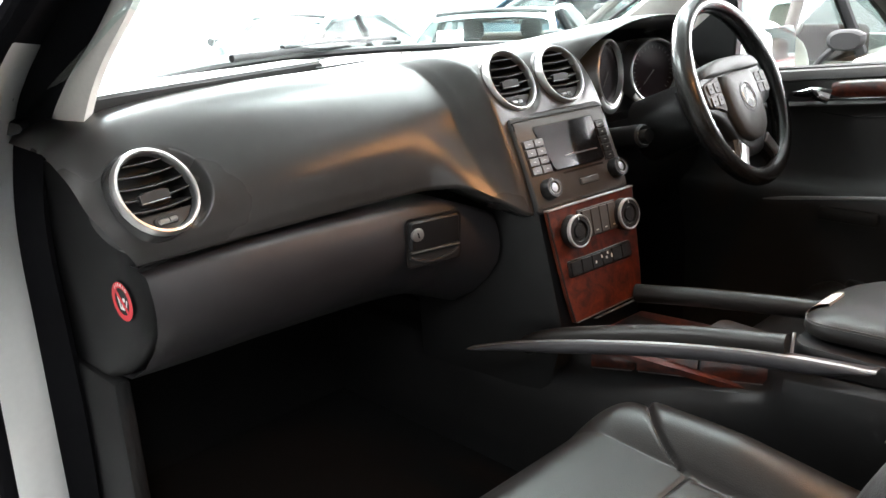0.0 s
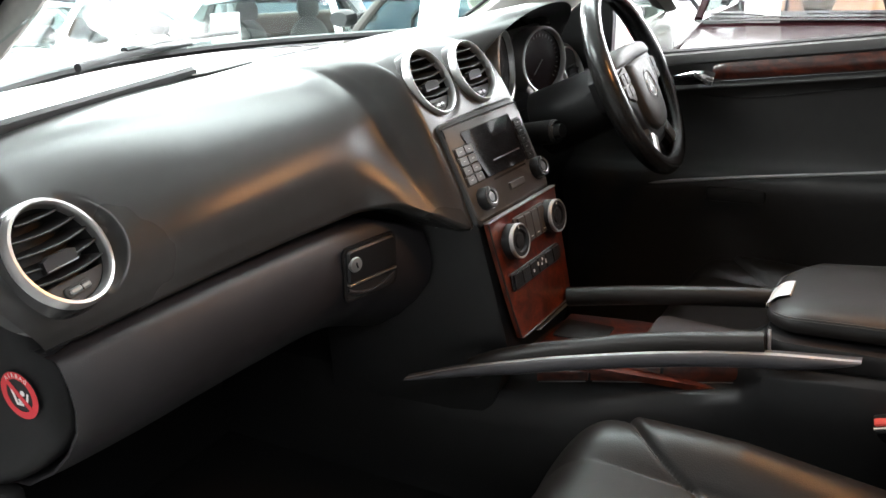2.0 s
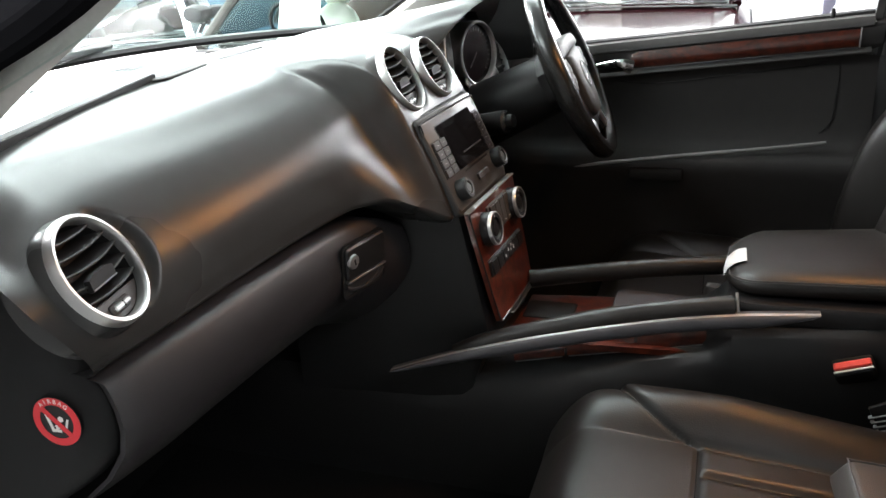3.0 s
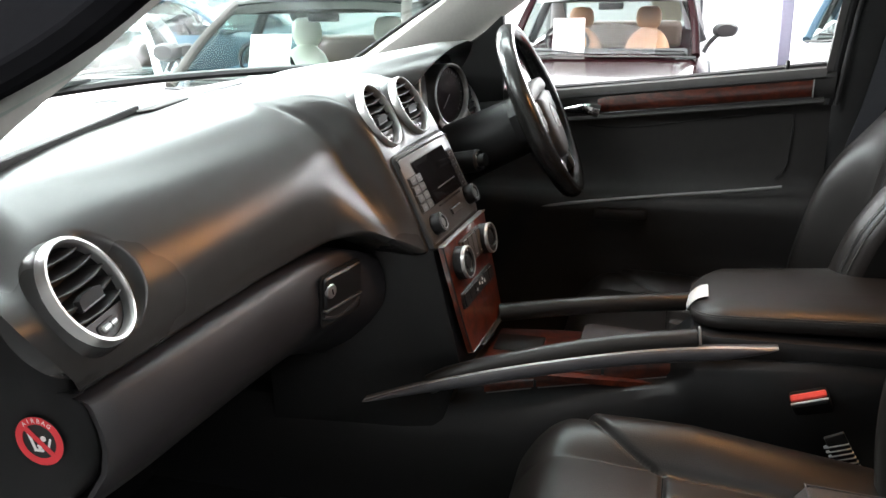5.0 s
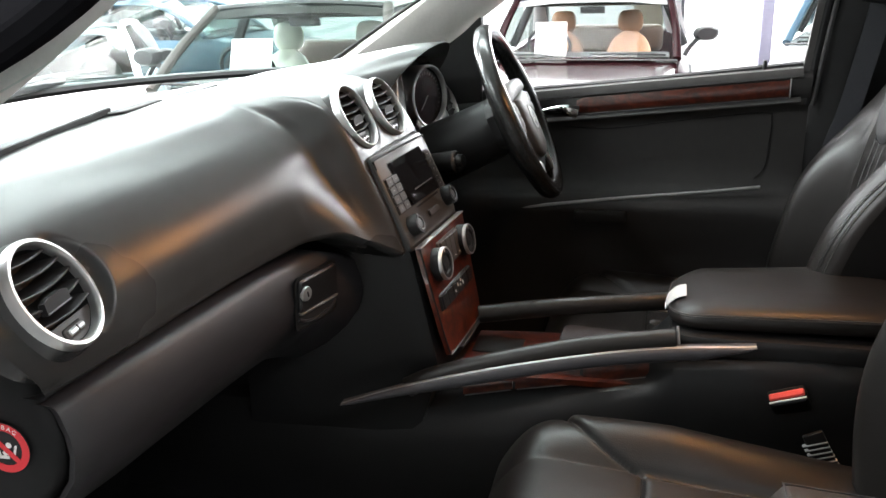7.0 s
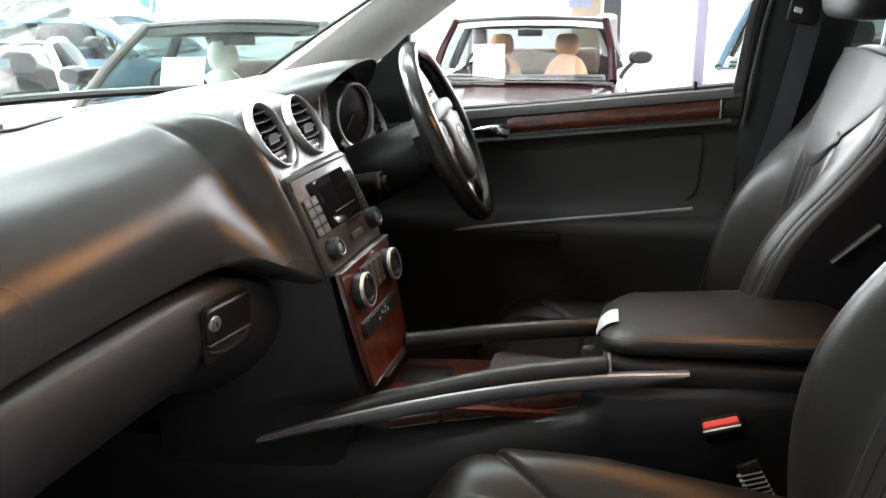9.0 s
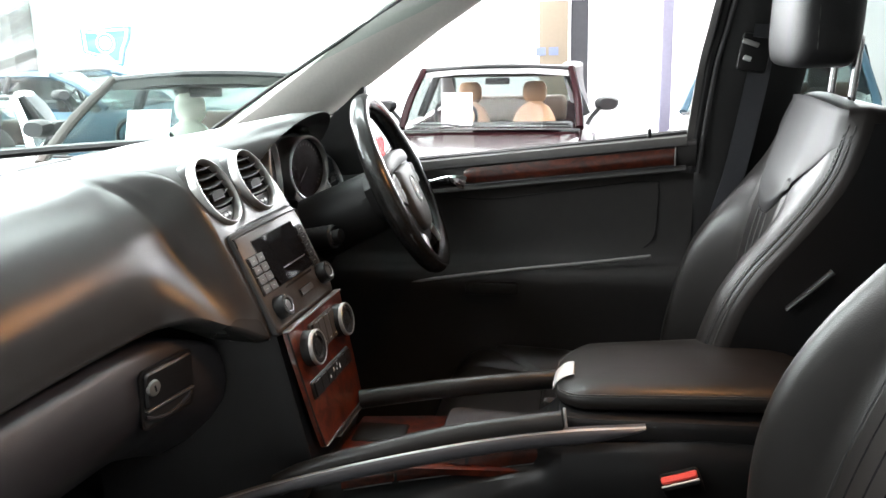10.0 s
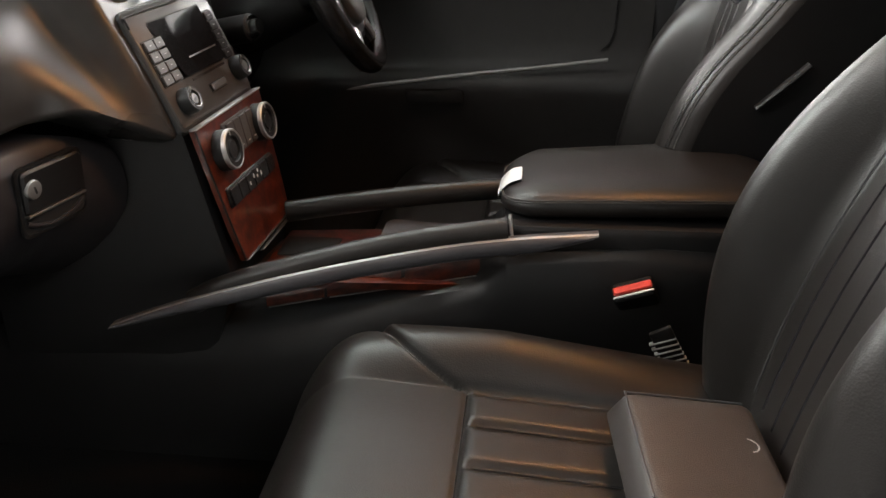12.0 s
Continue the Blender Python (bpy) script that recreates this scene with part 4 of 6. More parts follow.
rows = []
for z, g in ((0.838, -0.014), (0.840, -0.004), (0.846, 0.0), (0.858, 0.0), (0.866, -0.004), (0.872, -0.013), (0.8755, -0.028), (0.8775, -0.050), (0.878, -0.085)):
    ring = rect_ring(0.131 + g, 0.195 + g, max(0.055 + g, 0.012), 8)
    rows.append([lid_at(x, y, z) for x, y in ring])
part("lid", loft(rows, closed=True, caps=True), LEATHER, arm, "padded black leather lid", sharp=50)
ring = rect_ring(0.1288, 0.1928, 0.053, 8)
for dz in (0.0, 0.0035):
    part("lid_seam", tube([lid_at(x, y, 0.8640 + dz) + Vector((-0.0006 if x < 0 else 0.0006, 0, 0)) for x, y in ring + ring[:1]], oval(0.0008, 0.0008, 6), 1), SEAM, arm, "fine stitched seam")
rows = []
for v in range(13):
    v /= 12
    z = hermite(v, [(0.0, 0.846), (0.35, 0.861), (0.55, 0.8695), (0.75, 0.8755), (1.0, 0.8780)])
    g = hermite(v, [(0.0, 0.0), (0.35, -0.001), (0.55, -0.007), (0.75, -0.0165), (1.0, -0.029)])
    lo, hi = -0.076 + 0.020 * max(0, 1 - v / 0.30) + 0.004 * v, 0.012 - 0.026 * max(0, 1 - v / 0.45) - 0.010 * max(0, (v - 0.8) / 0.2)
    rows.append([lid_at(lo + (hi - lo) * j / 8, 0.195 + g + 0.0045 * (1 - v) + 0.001, z + 0.0016) for j in range(9)])
rows = [[q + Vector((0, -0.006, -0.004)) for q in r] for r in rows[:1]] + rows + [[q + Vector((0, -0.001, -0.004)) for q in rows[-1]]]
part("release_button", loft(rows), BRIGHT, arm, "satin silver release button", sharp=60)
part("base_seam", tube([(-0.080, -0.398, 0.855), (-0.088, -0.400, 0.838), (-0.094, -0.402, 0.826)], oval(0.0025, 0.0025, 8), 4), SATIN, arm)

# ---------------------------------------------------------------- seats


FLUTES = (-0.375, -0.075, 0.225)


def cushion(cx, y0, y1, half, z_front, z_rear, roll=0.05, bolster=0.035):
    """Seat cushion: raised side bolsters, rounded front edge. Returns the surface as a function too."""
    def height(u, y):
        t = (y0 - y) / (y0 - y1)
        z = z_front + (z_rear - z_front) * t
        edge = max(0.0, (0.09 - (y0 - y)) / 0.09)
        z -= 0.075 * edge ** 2.2
        b = max(0.0, (abs(u) - 0.52) / 0.48)
        z += bolster * math.sin(min(1, b * 1.35) * math.pi / 1.35) * (0.10 + 0.90 * min(1, (y0 - y) / 0.26)) * (1 - 0.9 * max(0, t - 0.15))
        z -= 0.07 * max(0, (abs(u) - 0.86) / 0.14) ** 2
        # the bolsters and the middle stand a little proud of the plain front roll
        back = hermite(abs(u), [(0.49, y0 - 0.222), (0.52, y0 - 0.205), (0.58, y0 - 0.174), (0.68, y0 - 0.140), (0.82, y0 - 0.110), (1.0, y0 - 0.090)]) if abs(u) > 0.49 else y0 - 0.219
        d = max(0.0, min(1.0, (back - y) / 0.016))
        z += (0.0075 + 0.006 * max(0, abs(u) - 0.5) / 0.5) * d * (2 - d) - 0.0025 * max(0, 1 - abs(back - y) / 0.006)
        if d > 0:
            groove = min(abs(abs(u) - 0.49), *(abs(u - q) for q in FLUTES)) if abs(u) < 0.55 else 1.0
            z -= 0.0070 * math.exp(-(groove / 0.032) ** 2) * d
        return z
    rows = []
    for k in range(221):
        y = y0 + (y1 - y0) * k / 220
        pull = half * (1 - 0.06 * max(0, 1 - k / 44) ** 2)
        row = [Vector((cx - pull, y, z_front - 0.19))]
        row += [Vector((cx + pull * u, y, height(u, y))) for u in (-1 + 2 * j / 200 for j in range(201))]
        row += [Vector((cx + pull, y, z_front - 0.19))]
        rows.append(row)
    return rows, height


def shaped_back(s, cx):
    """A backrest with deep side bolsters, a fluted middle, a smooth shoulder panel and a headrest on two posts."""
    mid_y = [(0.62, -0.675), (0.75, -0.690), (0.90, -0.712), (1.02, -0.735), (1.08, -0.750), (1.16, -0.782), (1.22, -0.806), (1.255, -0.822)]
    wing_y = [(0.62, -0.585), (0.75, -0.590), (0.86, -0.612), (0.94, -0.636), (1.00, -0.668), (1.08, -0.732), (1.16, -0.788), (1.21, -0.808), (1.255, -0.824)]
    half_w = [(0.62, 0.205), (0.80, 0.222), (0.95, 0.232), (1.06, 0.228), (1.16, 0.218), (1.22, 0.208), (1.255, 0.190)]

    def face(u, z):
        a, c = hermite(z, mid_y), hermite(z, wing_y)
        v = abs(u)
        w = min(1.0, max(0.0, (v - 0.40) / 0.34))
        w = w * w * (3 - 2 * w)
        y = a + (c - a) * w
        y -= 0.030 * max(0.0, (v - 0.80) / 0.20) ** 2.2
        y -= 0.005 * max(0.0, 1 - abs(v - 0.42) / 0.05) * (z < 1.14)
        return Vector((cx + hermite(z, half_w) * u, y, z + 0.012 * (1 - v * v) * max(0, (z - 1.20) / 0.055)))
    zs_ = [0.62 + 0.635 * k / 52 for k in range(53)]
    us_ = [-1 + 2 * j / 120 for j in range(121)]
    rows = []
    for z in zs_:
        row = [face(u, z) for u in us_]
        e0, e1 = row[0], row[-1]
        deep = -0.16 - 0.20 * (z - 0.62)
        back_y = min(e0.y - 0.035, -0.80 + deep * 0.35 - 0.10 * max(0, (z - 0.9)))
        ring = [Vector((e0.x + 0.006, back_y, z)), Vector((e0.x - 0.001, e0.y - 0.02, z))] + row + [Vector((e1.x + 0.001, e1.y - 0.02, z)), Vector((e1.x - 0.006, back_y, z))]
        rows.append(ring)
    top = [Vector((cx + (q.x - cx) * 0.93, q.y * 0.35 + 0.65 * -0.862, q.z + 0.012)) for q in rows[-1]]
    part("backrest", loft(rows + [top], closed=True, caps=True), LEATHER, s, "black leather backrest with side bolsters", sharp=60)
    for sd in (-1, 1):
        for off in (0.93, 0.965):
            part("stitching", tube([face(sd * off, z) + Vector((0, 0.0012, 0)) for z in (0.72 + 0.52 * j / 14 for j in range(15))], oval(0.0011, 0.0010, 6), 4), DARK if off < 0.95 else SEAM, s)
        bm = bmesh.new()
        for j in range(64):
            z = 0.75 + 0.48 * j / 64
            for off in (0.915, 0.955):
                a_, b_ = face(sd * off, z), face(sd * off, z + 0.0042)
                tube([a_ + Vector((0, 0.0014, 0)), b_ + Vector((0, 0.0014, 0))], oval(0.0009, 0.0009, 5), 1, bm=bm)
        part("stitches", bm, DARK, s, "row of short dark stitches")
        part("panel_seam", tube([face(sd * 0.42, z) + Vector((0, 0.0016, 0)) for z in (0.70 + 0.40 * j / 10 for j in range(11))], oval(0.0018, 0.0012, 6), 4), DARK, s)
        rows = []
        for k in range(19):
            z = 0.64 + 0.605 * k / 18
            q = face(sd, z)
            yb_ = min(q.y - 0.04, -0.85 - 0.17 * (z - 0.62))
            rows.append([Vector((q.x + sd * 0.0028, q.y - 0.012, z)), Vector((q.x + sd * 0.004, (q.y + yb_) / 2, z)), Vector((q.x + sd * 0.001, yb_, z)), Vector((q.x - sd * 0.02, yb_, z)), Vector((q.x - sd * 0.02, q.y - 0.02, z))])
        part("side_panel", loft(rows, closed=True, caps=True), MATTE, s, "plain black side panel", sharp=60)
    for j in (-1, 0, 1):
        part("pleat", tube([face(0.15 * j, z) + Vector((0, 0.0004, 0)) for z in (0.70 + 0.37 * q / 8 for q in range(9))], oval(0.0030, 0.0014, 6), 4), DARK, s)
    rows = []
    for k in range(37):
        v = k / 36
        wide = 0.43 + 0.48 * min(1, v / 0.62)
        row = []
        for j in range(81):
            q = -1 + j / 40
            z = 1.068 + 0.060 * q * q * (1 - v) + (1.262 - 1.068) * v
            lift = 0.008 * (1 - q ** 4) * min(1, v / 0.10) ** 0.7 + 0.0008
            row.append(face(wide * q, min(z, 1.255)) + Vector((0, lift, max(0, z - 1.255))))
        rows.append(row)
    part("shoulder_panel", loft(rows), LEATHER3, s, "smooth black leather shoulder panel", sharp=70)
    part("yoke_seam", tube([q + Vector((0, 0.0005, 0)) for q in rows[0][::2]], oval(0.0016, 0.0012, 6), 2), DARK, s)
    for sd in (-1, 1):
        part("post", spin([(0.0065, 0), (0.0065, 0.14)], pose(cx + sd * 0.062, -0.862, 1.235, 4), 14), CHROME, s, "chrome headrest post")
    rows = []
    for k in range(17):
        a = -math.pi / 2 + math.pi * k / 16
        hz = 0.088 * math.copysign(abs(math.sin(a)) ** 0.62, math.sin(a))
        f_ = max(0.02, math.cos(a)) ** 0.22
        rows.append([Vector((cx + x * f_, -0.812 + y * f_ - 0.04 * hz, 1.413 + hz)) for x, y in oval(0.130, 0.058, 32, 4.2)])
    part("headrest", loft(rows, closed=True, caps=True), LEATHER3, s, "black leather headrest", sharp=60)
    part("head_seam", tube([Vector((cx - 0.1285, -0.788, 1.413 + dz)) for dz in (-0.066, -0.03, 0.03, 0.066)], oval(0.0014, 0.0014, 6), 4), SEAM, s)


def seat(cx, name, label, y_front, half, back_half, z_c, lean, y_hinge, z_hinge, tall, head=True, bolster=0.035, shaped=False):
    s = thing(name, (cx, -0.45, 0.44), label, "seat", "front seats")
    rows, height = cushion(cx, y_front, y_hinge + 0.02, half, z_c, z_c - 0.045, bolster=bolster)
    part("cushion", loft(rows, closed=True, caps=True), LEATHER, s, "black leather cushion", sharp=70)
    # fluted middle panel behind a cross seam, and the bolster seams that sweep out to the sides
    yc = y_front - 0.219
    for u in FLUTES:
        path = [(cx + half * u, yc - d, height(u, yc - d) + 0.0002) for d in (0.004, 0.08, 0.16, 0.24, 0.30, yc - y_hinge - 0.03)]
        part("flute_seam", tube(path, oval(0.0012, 0.0006, 6), 3), FOAM, s)
    path = [(cx + half * u, yc, height(u, yc) + 0.0003) for u in (-0.49, -0.25, 0, 0.25, 0.49)]
    part("cross_seam", tube(path, oval(0.0014, 0.0008, 6), 4), FOAM, s)
    for sd in (-1, 1):
        pts_ = [(sd * 0.97, y_front - 0.093), (sd * 0.82, y_front - 0.110), (sd * 0.68, y_front - 0.140), (sd * 0.58, y_front - 0.174), (sd * 0.52, y_front - 0.205), (sd * 0.49, yc), (sd * 0.49, yc - 0.12), (sd * 0.49, y_hinge + 0.06)]
        part("bolster_seam", tube([(cx + half * u, y, height(u, y) + 0.0006) for u, y in pts_], oval(0.0013, 0.0010, 6), 5), SEAM, s)
    if shaped:
        shaped_back(s, cx)
        part("base", box(half * 1.7, 0.42, 0.12, 0.02, m=pose(cx, y_front - 0.28, z_c - 0.22)), PLASTIC, s)
        return s
    # backrest, built upright and leaned back
    B = Matrix.Translation((cx, y_hinge, z_hinge)) @ Matrix.Rotation(radians(lean), 4, "X")

    def depth(u, h):
        t = h / tall
        b = max(0.0, (abs(u) - 0.50) / 0.50)
        hump = math.sin(min(1, max(0, (t + 0.04) / 0.82)) * math.pi)
        d = (0.022 + 0.062 * hump) * math.sin(min(1, b * 1.3) * math.pi / 1.3) + 0.024 * hump
        d -= 0.055 * max(0, (abs(u) - 0.88) / 0.12) ** 2
        d -= 0.06 * max(0, (t - 0.9) / 0.1) ** 2
        return d

    def hw(h):
        t = h / tall
        return back_half * (0.92 + 0.08 * math.sin(min(1, t * 1.4) * math.pi)) * (1 - 0.06 * max(0, (t - 0.66) / 0.34) ** 2.4)
    rows = []
    for k in range(49):
        h = tall * k / 48
        w = hw(h)
        row = [Vector((-w, -0.13, h)), Vector((-w * 1.01, -0.06, h)), Vector((-w * 1.01, -0.02, h))]
        row += [Vector((w * u, depth(u, h) + 0.02, h)) for u in (-1 + 2 * j / 48 for j in range(49))]
        row += [Vector((w * 1.01, -0.02, h)), Vector((w * 1.01, -0.06, h)), Vector((w, -0.13, h))]
        if k >= 46:
            f = (k - 45) / 3
            row = [Vector((p.x * (1 - 0.04 * f * f), p.y * (1 - 0.25 * f) - 0.015 * f, p.z)) for p in row]
        rows.append([B @ p for p in row])
    part("backrest", loft(rows, closed=True, caps=True), LEATHER, s, "black leather backrest with side bolsters", sharp=70)
    for sd in (-1, 1):
        for off in (-0.004, 0.004):
            path = [B @ Vector((sd * (hw(h) * 0.985 + (0.001 if off > 0 else -0.001)), depth(0.97, h) + 0.018 + off, h)) for h in (tall * j / 12 for j in range(0, 12))]
            part("stitching", tube(path, oval(0.0014, 0.0012, 6), 4), SEAM, s)
        path = [B @ Vector((sd * hw(h) * 0.50, depth(0.50, h) + 0.0205, h)) for h in (tall * j / 10 for j in range(1, 9))]
        part("panel_seam", tube(path, oval(0.0022, 0.0014, 6), 4), DARK, s)
    for j in range(-2, 3):
        path = [B @ Vector((hw(h) * 0.17 * j, depth(0.17 * j, h) + 0.0202, h)) for h in (tall * q / 10 for q in range(1, 7))]
        part("pleat", tube(path, oval(0.0022, 0.0006, 6), 4), FOAM, s)
    # smooth shoulder panel above the pleats, and the plain black side panels
    rows = []
    for k in range(17):
        v = k / 16
        g = min(1, max(0, (v - 0.30) / 0.45))
        top_u = 0.53 + 0.26 * g * g * (3 - 2 * g)
        row = []
        for j in range(25):
            q = -1 + j / 12
            h = tall * (0.71 - 0.12 * (1 - q * q)) * (1 - v) + tall * (0.975 - 0.02 * q ** 4) * v
            lift = 0.007 * (1 - q ** 6) * min(1, v / 0.10) ** 0.5 * (1 - 0.5 * max(0, v - 0.8) / 0.2)
            plump = 0.036 * min(1, v / 0.30) * (1 - 0.95 * q ** 4) * (1 - 0.65 * max(0, (v - 0.75) / 0.25) ** 2)
            under = depth(top_u * q, h)
            swell = 0.5 * (under + plump + math.sqrt((under - plump) ** 2 + 0.00015))
            row.append(B @ Vector((hw(h) * top_u * q, swell + 0.017 + lift, h)))
        rows.append(row)
    part("shoulder_panel", loft(rows), LEATHER3, s, "smooth black leather shoulder panel", sharp=70)
    part("yoke_seam", tube([p + Vector((0, 0.001, 0)) for p in rows[0][::4]], oval(0.0022, 0.0018, 6), 4), SEAM, s)
    for sd in (-1, 1):
        rows = []
        for k in range(25):
            h = tall * 0.985 * k / 24
            w = hw(h)
            rows.append([B @ Vector((sd * x, y, h)) for x, y in ((w + 0.0025, -0.128), (w * 1.01 + 0.003, -0.06), (w * 1.01 + 0.003, -0.02), (w + 0.0025, depth(1.0, h) + 0.008),
                                                                (w - 0.006, depth(1.0, h) + 0.008), (w - 0.006, -0.128))])
        part("side_panel", loft(rows, closed=True, caps=True), MATTE, s, "plain black side panel", sharp=60)
    if head:
        for sd in (-1, 1):
            part("post", spin([(0.007, 0), (0.007, 0.12)], B @ pose(sd * 0.06, 0.0, tall - 0.03, -25), 14), CHROME, s, "chrome headrest post")
        rows = []
        for k in range(15):
            a = -math.pi / 2 + math.pi * k / 14
            hz = 0.085 * math.copysign(abs(math.sin(a)) ** 0.6, math.sin(a))
            f = max(0.02, math.cos(a)) ** 0.24
            rows.append([B @ Vector((x * f, 0.075 + y * f, tall + 0.105 + hz)) for x, y in oval(0.128, 0.066, 28, 4.6)])
        part("headrest", loft(rows, closed=True, caps=True), LEATHER, s, "black leather headrest", sharp=60)
        for dy in (-0.02, 0.028):
            path = [B @ Vector((-0.1285, 0.075 + dy, tall + 0.105 + dz)) for dz in (-0.05, 0, 0.05)]
            part("head_seam", tube(path, oval(0.0016, 0.0016, 6), 4), THREAD, s)
    part("base", box(half * 1.7, 0.42, 0.12, 0.02, m=pose(cx, y_front - 0.28, z_c - 0.22)), PLASTIC, s)
    return s


seat(-0.405, "car_seat", "black leather front passenger seat with pleated centre panels", -0.138, 0.240, 0.235, 0.726, 18, -0.695, 0.66, 0.68, bolster=0.052)
dseat = seat(0.345, "car_seat", "black leather driver seat with stitched bolsters and headrest", -0.125, 0.245, 0.225, 0.70, 19, -0.650, 0.66, 0.655, shaped=True)
part("recline_lever", tube([(0.106, -0.745, 0.955), (0.100, -0.772, 0.985), (0.102, -0.808, 1.020)], oval(0.008, 0.005, 10), 4), PLASTIC, dseat, "slim backrest lever")

buck = thing("belt_buckle", (-0.13, -0.60, 0.62), "black seat belt buckle with a red release button", "seat belt buckle")
BK = basis((-0.109, -0.5635, 0.7655), (-0.62, 0.30, 0.72), (0, -1, 0.28))
part("buckle_body", plate(0.0135, 0.0285, 0.006, 0.06, BK @ pose(0, 0, -0.060)), MATTE, buck)
part("red_button", plate(0.0056, 0.0262, 0.003, 0.005, BK @ pose(-0.001, 0, -0.001), 0.002), RED, buck, "red release button")
part("button_edge", box(0.0026, 0.055, 0.004, 0.001, m=BK @ pose(0.0078, 0, 0.0005)), WHITEPRINT, buck, "pale buckle edge")
sl = thing("ribbed_sleeve", (-0.14, -0.63, 0.62), "ribbed black belt sleeve beside the seat", "cable sleeve")
for k in range(14):
    t = 0.12 + k / 10
    part("rib", box(0.008, 0.036, 0.0022, 0.001, m=pose(-0.137, -0.600 - 0.042 * t, 0.712 - 0.072 * t, -20)), GREYPRINT, sl)
part("sleeve", box(0.008, 0.030, 0.15, 0.002, m=pose(-0.135, -0.634, 0.653, -27)), PLASTIC, sl)
part("metal_bar", box(0.006, 0.060, 0.004, 0.001, m=pose(-0.142, -0.676, 0.633, 30)), SATIN, sl)

book = thing("owners_wallet", (-0.44, -0.60, 0.70), "dark grey leather document wallet lying on the seat", "wallet")
BM = basis((-0.437, -0.598, 0.722), (0.0, -0.11, 1), (0, 1, 0)) @ pose(0, 0, 0, 0, 0, 4)
rows = [[BM @ Vector((x, y, z)) for x, y in rect_ring(0.085 + g, 0.0680 + g, 0.009, 4)]
        for z, g in ((0.0, 0.006), (0.002, 0.010), (0.006, 0.011), (0.034, 0.001), (0.0375, -0.002), (0.0395, -0.0045), (0.0405, -0.009), (0.041, -0.030))]
part("cover", loft(rows, closed=True, caps=True), mat("grey_wallet_leather", (0.024, 0.020, 0.018), 0.50, var=0.2, scale=12, bump=0.3, bump_scale=700), book, sharp=50)
path = [BM @ Vector((x, y, 0.0395)) for x, y in ((-0.079, 0.066), (0.0, 0.0667), (0.077, 0.066), (0.0836, 0.060), (0.0838, 0.0), (0.0836, -0.060))]
part("piping", tube(path, oval(0.0012, 0.0012, 6), 4), STRIPGREY, book)
part("badge", spin([(0.011, 0.040), (0.011, 0.0408), (0.0095, 0.0408), (0.0095, 0.040)], BM @ pose(0.01, -0.045, 0), 28), GREYPRINT, book, "embossed round mark")

# ---------------------------------------------------------------- driver door, pillars, glass, floor
door = thing("driver_door", (0.62, -0.25, 0.5), "black driver door trim with a long burr wood strip", "car door")


def door_skin(zs, x_of, y0, y1, n=40):
    rows = []
    for k in range(n + 1):
        y = y0 + (y1 - y0) * k / n
        rows.append([Vector((x_of(z, y), y, z + 0.10 * (-y - 0.13) * (z > 1.0))) for z in zs])
    return rows


def door_x(z, y):
    return hermite(z, [(0.45, 0.60), (0.70, 0.60), (0.80, 0.575), (0.86, 0.560), (0.885, 0.566), (0.90, 0.592), (0.95, 0.604), (1.03, 0.602), (1.06, 0.592), (1.075, 0.580), (1.11, 0.578), (1.122, 0.60), (1.124, 0.66)])


zs = [0.45, 0.55, 0.66, 0.72, 0.76, 0.80, 0.82, 0.84, 0.855, 0.865, 0.875, 0.885, 0.893, 0.90, 0.92, 0.95, 0.99, 1.02, 1.04, 1.05, 1.06, 1.068, 1.075, 1.09, 1.105, 1.112, 1.118, 1.122, 1.124]
part("trim_panel", loft(door_skin(zs, door_x, 0.16, -0.655)), DOORV, door, "black door trim", sharp=60)
part("outer_skin", box(0.05, 0.95, 0.66, 0.02, m=pose(0.71, -0.25, 0.745)), PAINT, door, "silver outer skin")
rows = []
for k in range(31):
    y = -0.165 - 0.445 * k / 30
    zc = 1.0935 + 0.094 * (-y - 0.147)
    hh = 0.0175 if k else 0.012
    rows.append([Vector((0.578 + dx, y, zc + dz * hh)) for dx, dz in ((0.01, -1.0), (-0.003, -0.95), (-0.007, -0.5), (-0.008, 0), (-0.007, 0.5), (-0.003, 0.95), (0.01, 1.0))])
part("wood_strip", loft(rows, closed=True, caps=True), WOOD, door, "glossy dark burr wood strip", sharp=50)
bm = tube([(0.571, -0.16, 1.076), (0.571, -0.35, 1.094), (0.571, -0.612, 1.1185)], oval(0.0007, 0.0008, 6), 10)
part("wood_edge", bm, GREYMETAL, door)
part("end_piece", box(0.008, 0.0025, 0.040, 0.001, m=pose(0.574, -0.612, 1.1372)), SATIN, door)
for nm, lo, hi, out, m_, lb in (("sill_band", 0.0185, 0.041, 0.573, DOORGREY, "grey padded sill above the wood"), ("lower_band", -0.034, -0.0205, 0.574, DOORGREY, "grey lip under the wood")):
    rows = []
    for k in range(33):
        y = 0.02 - 0.655 * k / 32
        zc = 1.0935 + 0.094 * (-y - 0.147)
        rows.append([Vector((x, y, zc + z)) for x, z in ((0.60, lo), (out + 0.004, lo), (out, lo + 0.003), (out + 0.001, (lo + hi) / 2), (out + 0.006, hi - 0.002), (0.60, hi))])
    part(nm, loft(rows, closed=True, caps=True), m_, door, lb, sharp=50)
hd = part("door_handle", tube([(0.572, -0.09, 1.082), (0.560, -0.115, 1.086), (0.548, -0.145, 1.090), (0.556, -0.168, 1.083)], oval(0.006, 0.012, 10, 3), 5, taper=lambda t: 0.5 + 0.8 * t), CHROME, door, "chrome door handle")
# dark block behind the handle, painted as the shade in its cup
part("cup_shade", box(0.012, 0.10, 0.044, 0.008, m=pose(0.585, -0.12, 1.083)), DARK, hd)
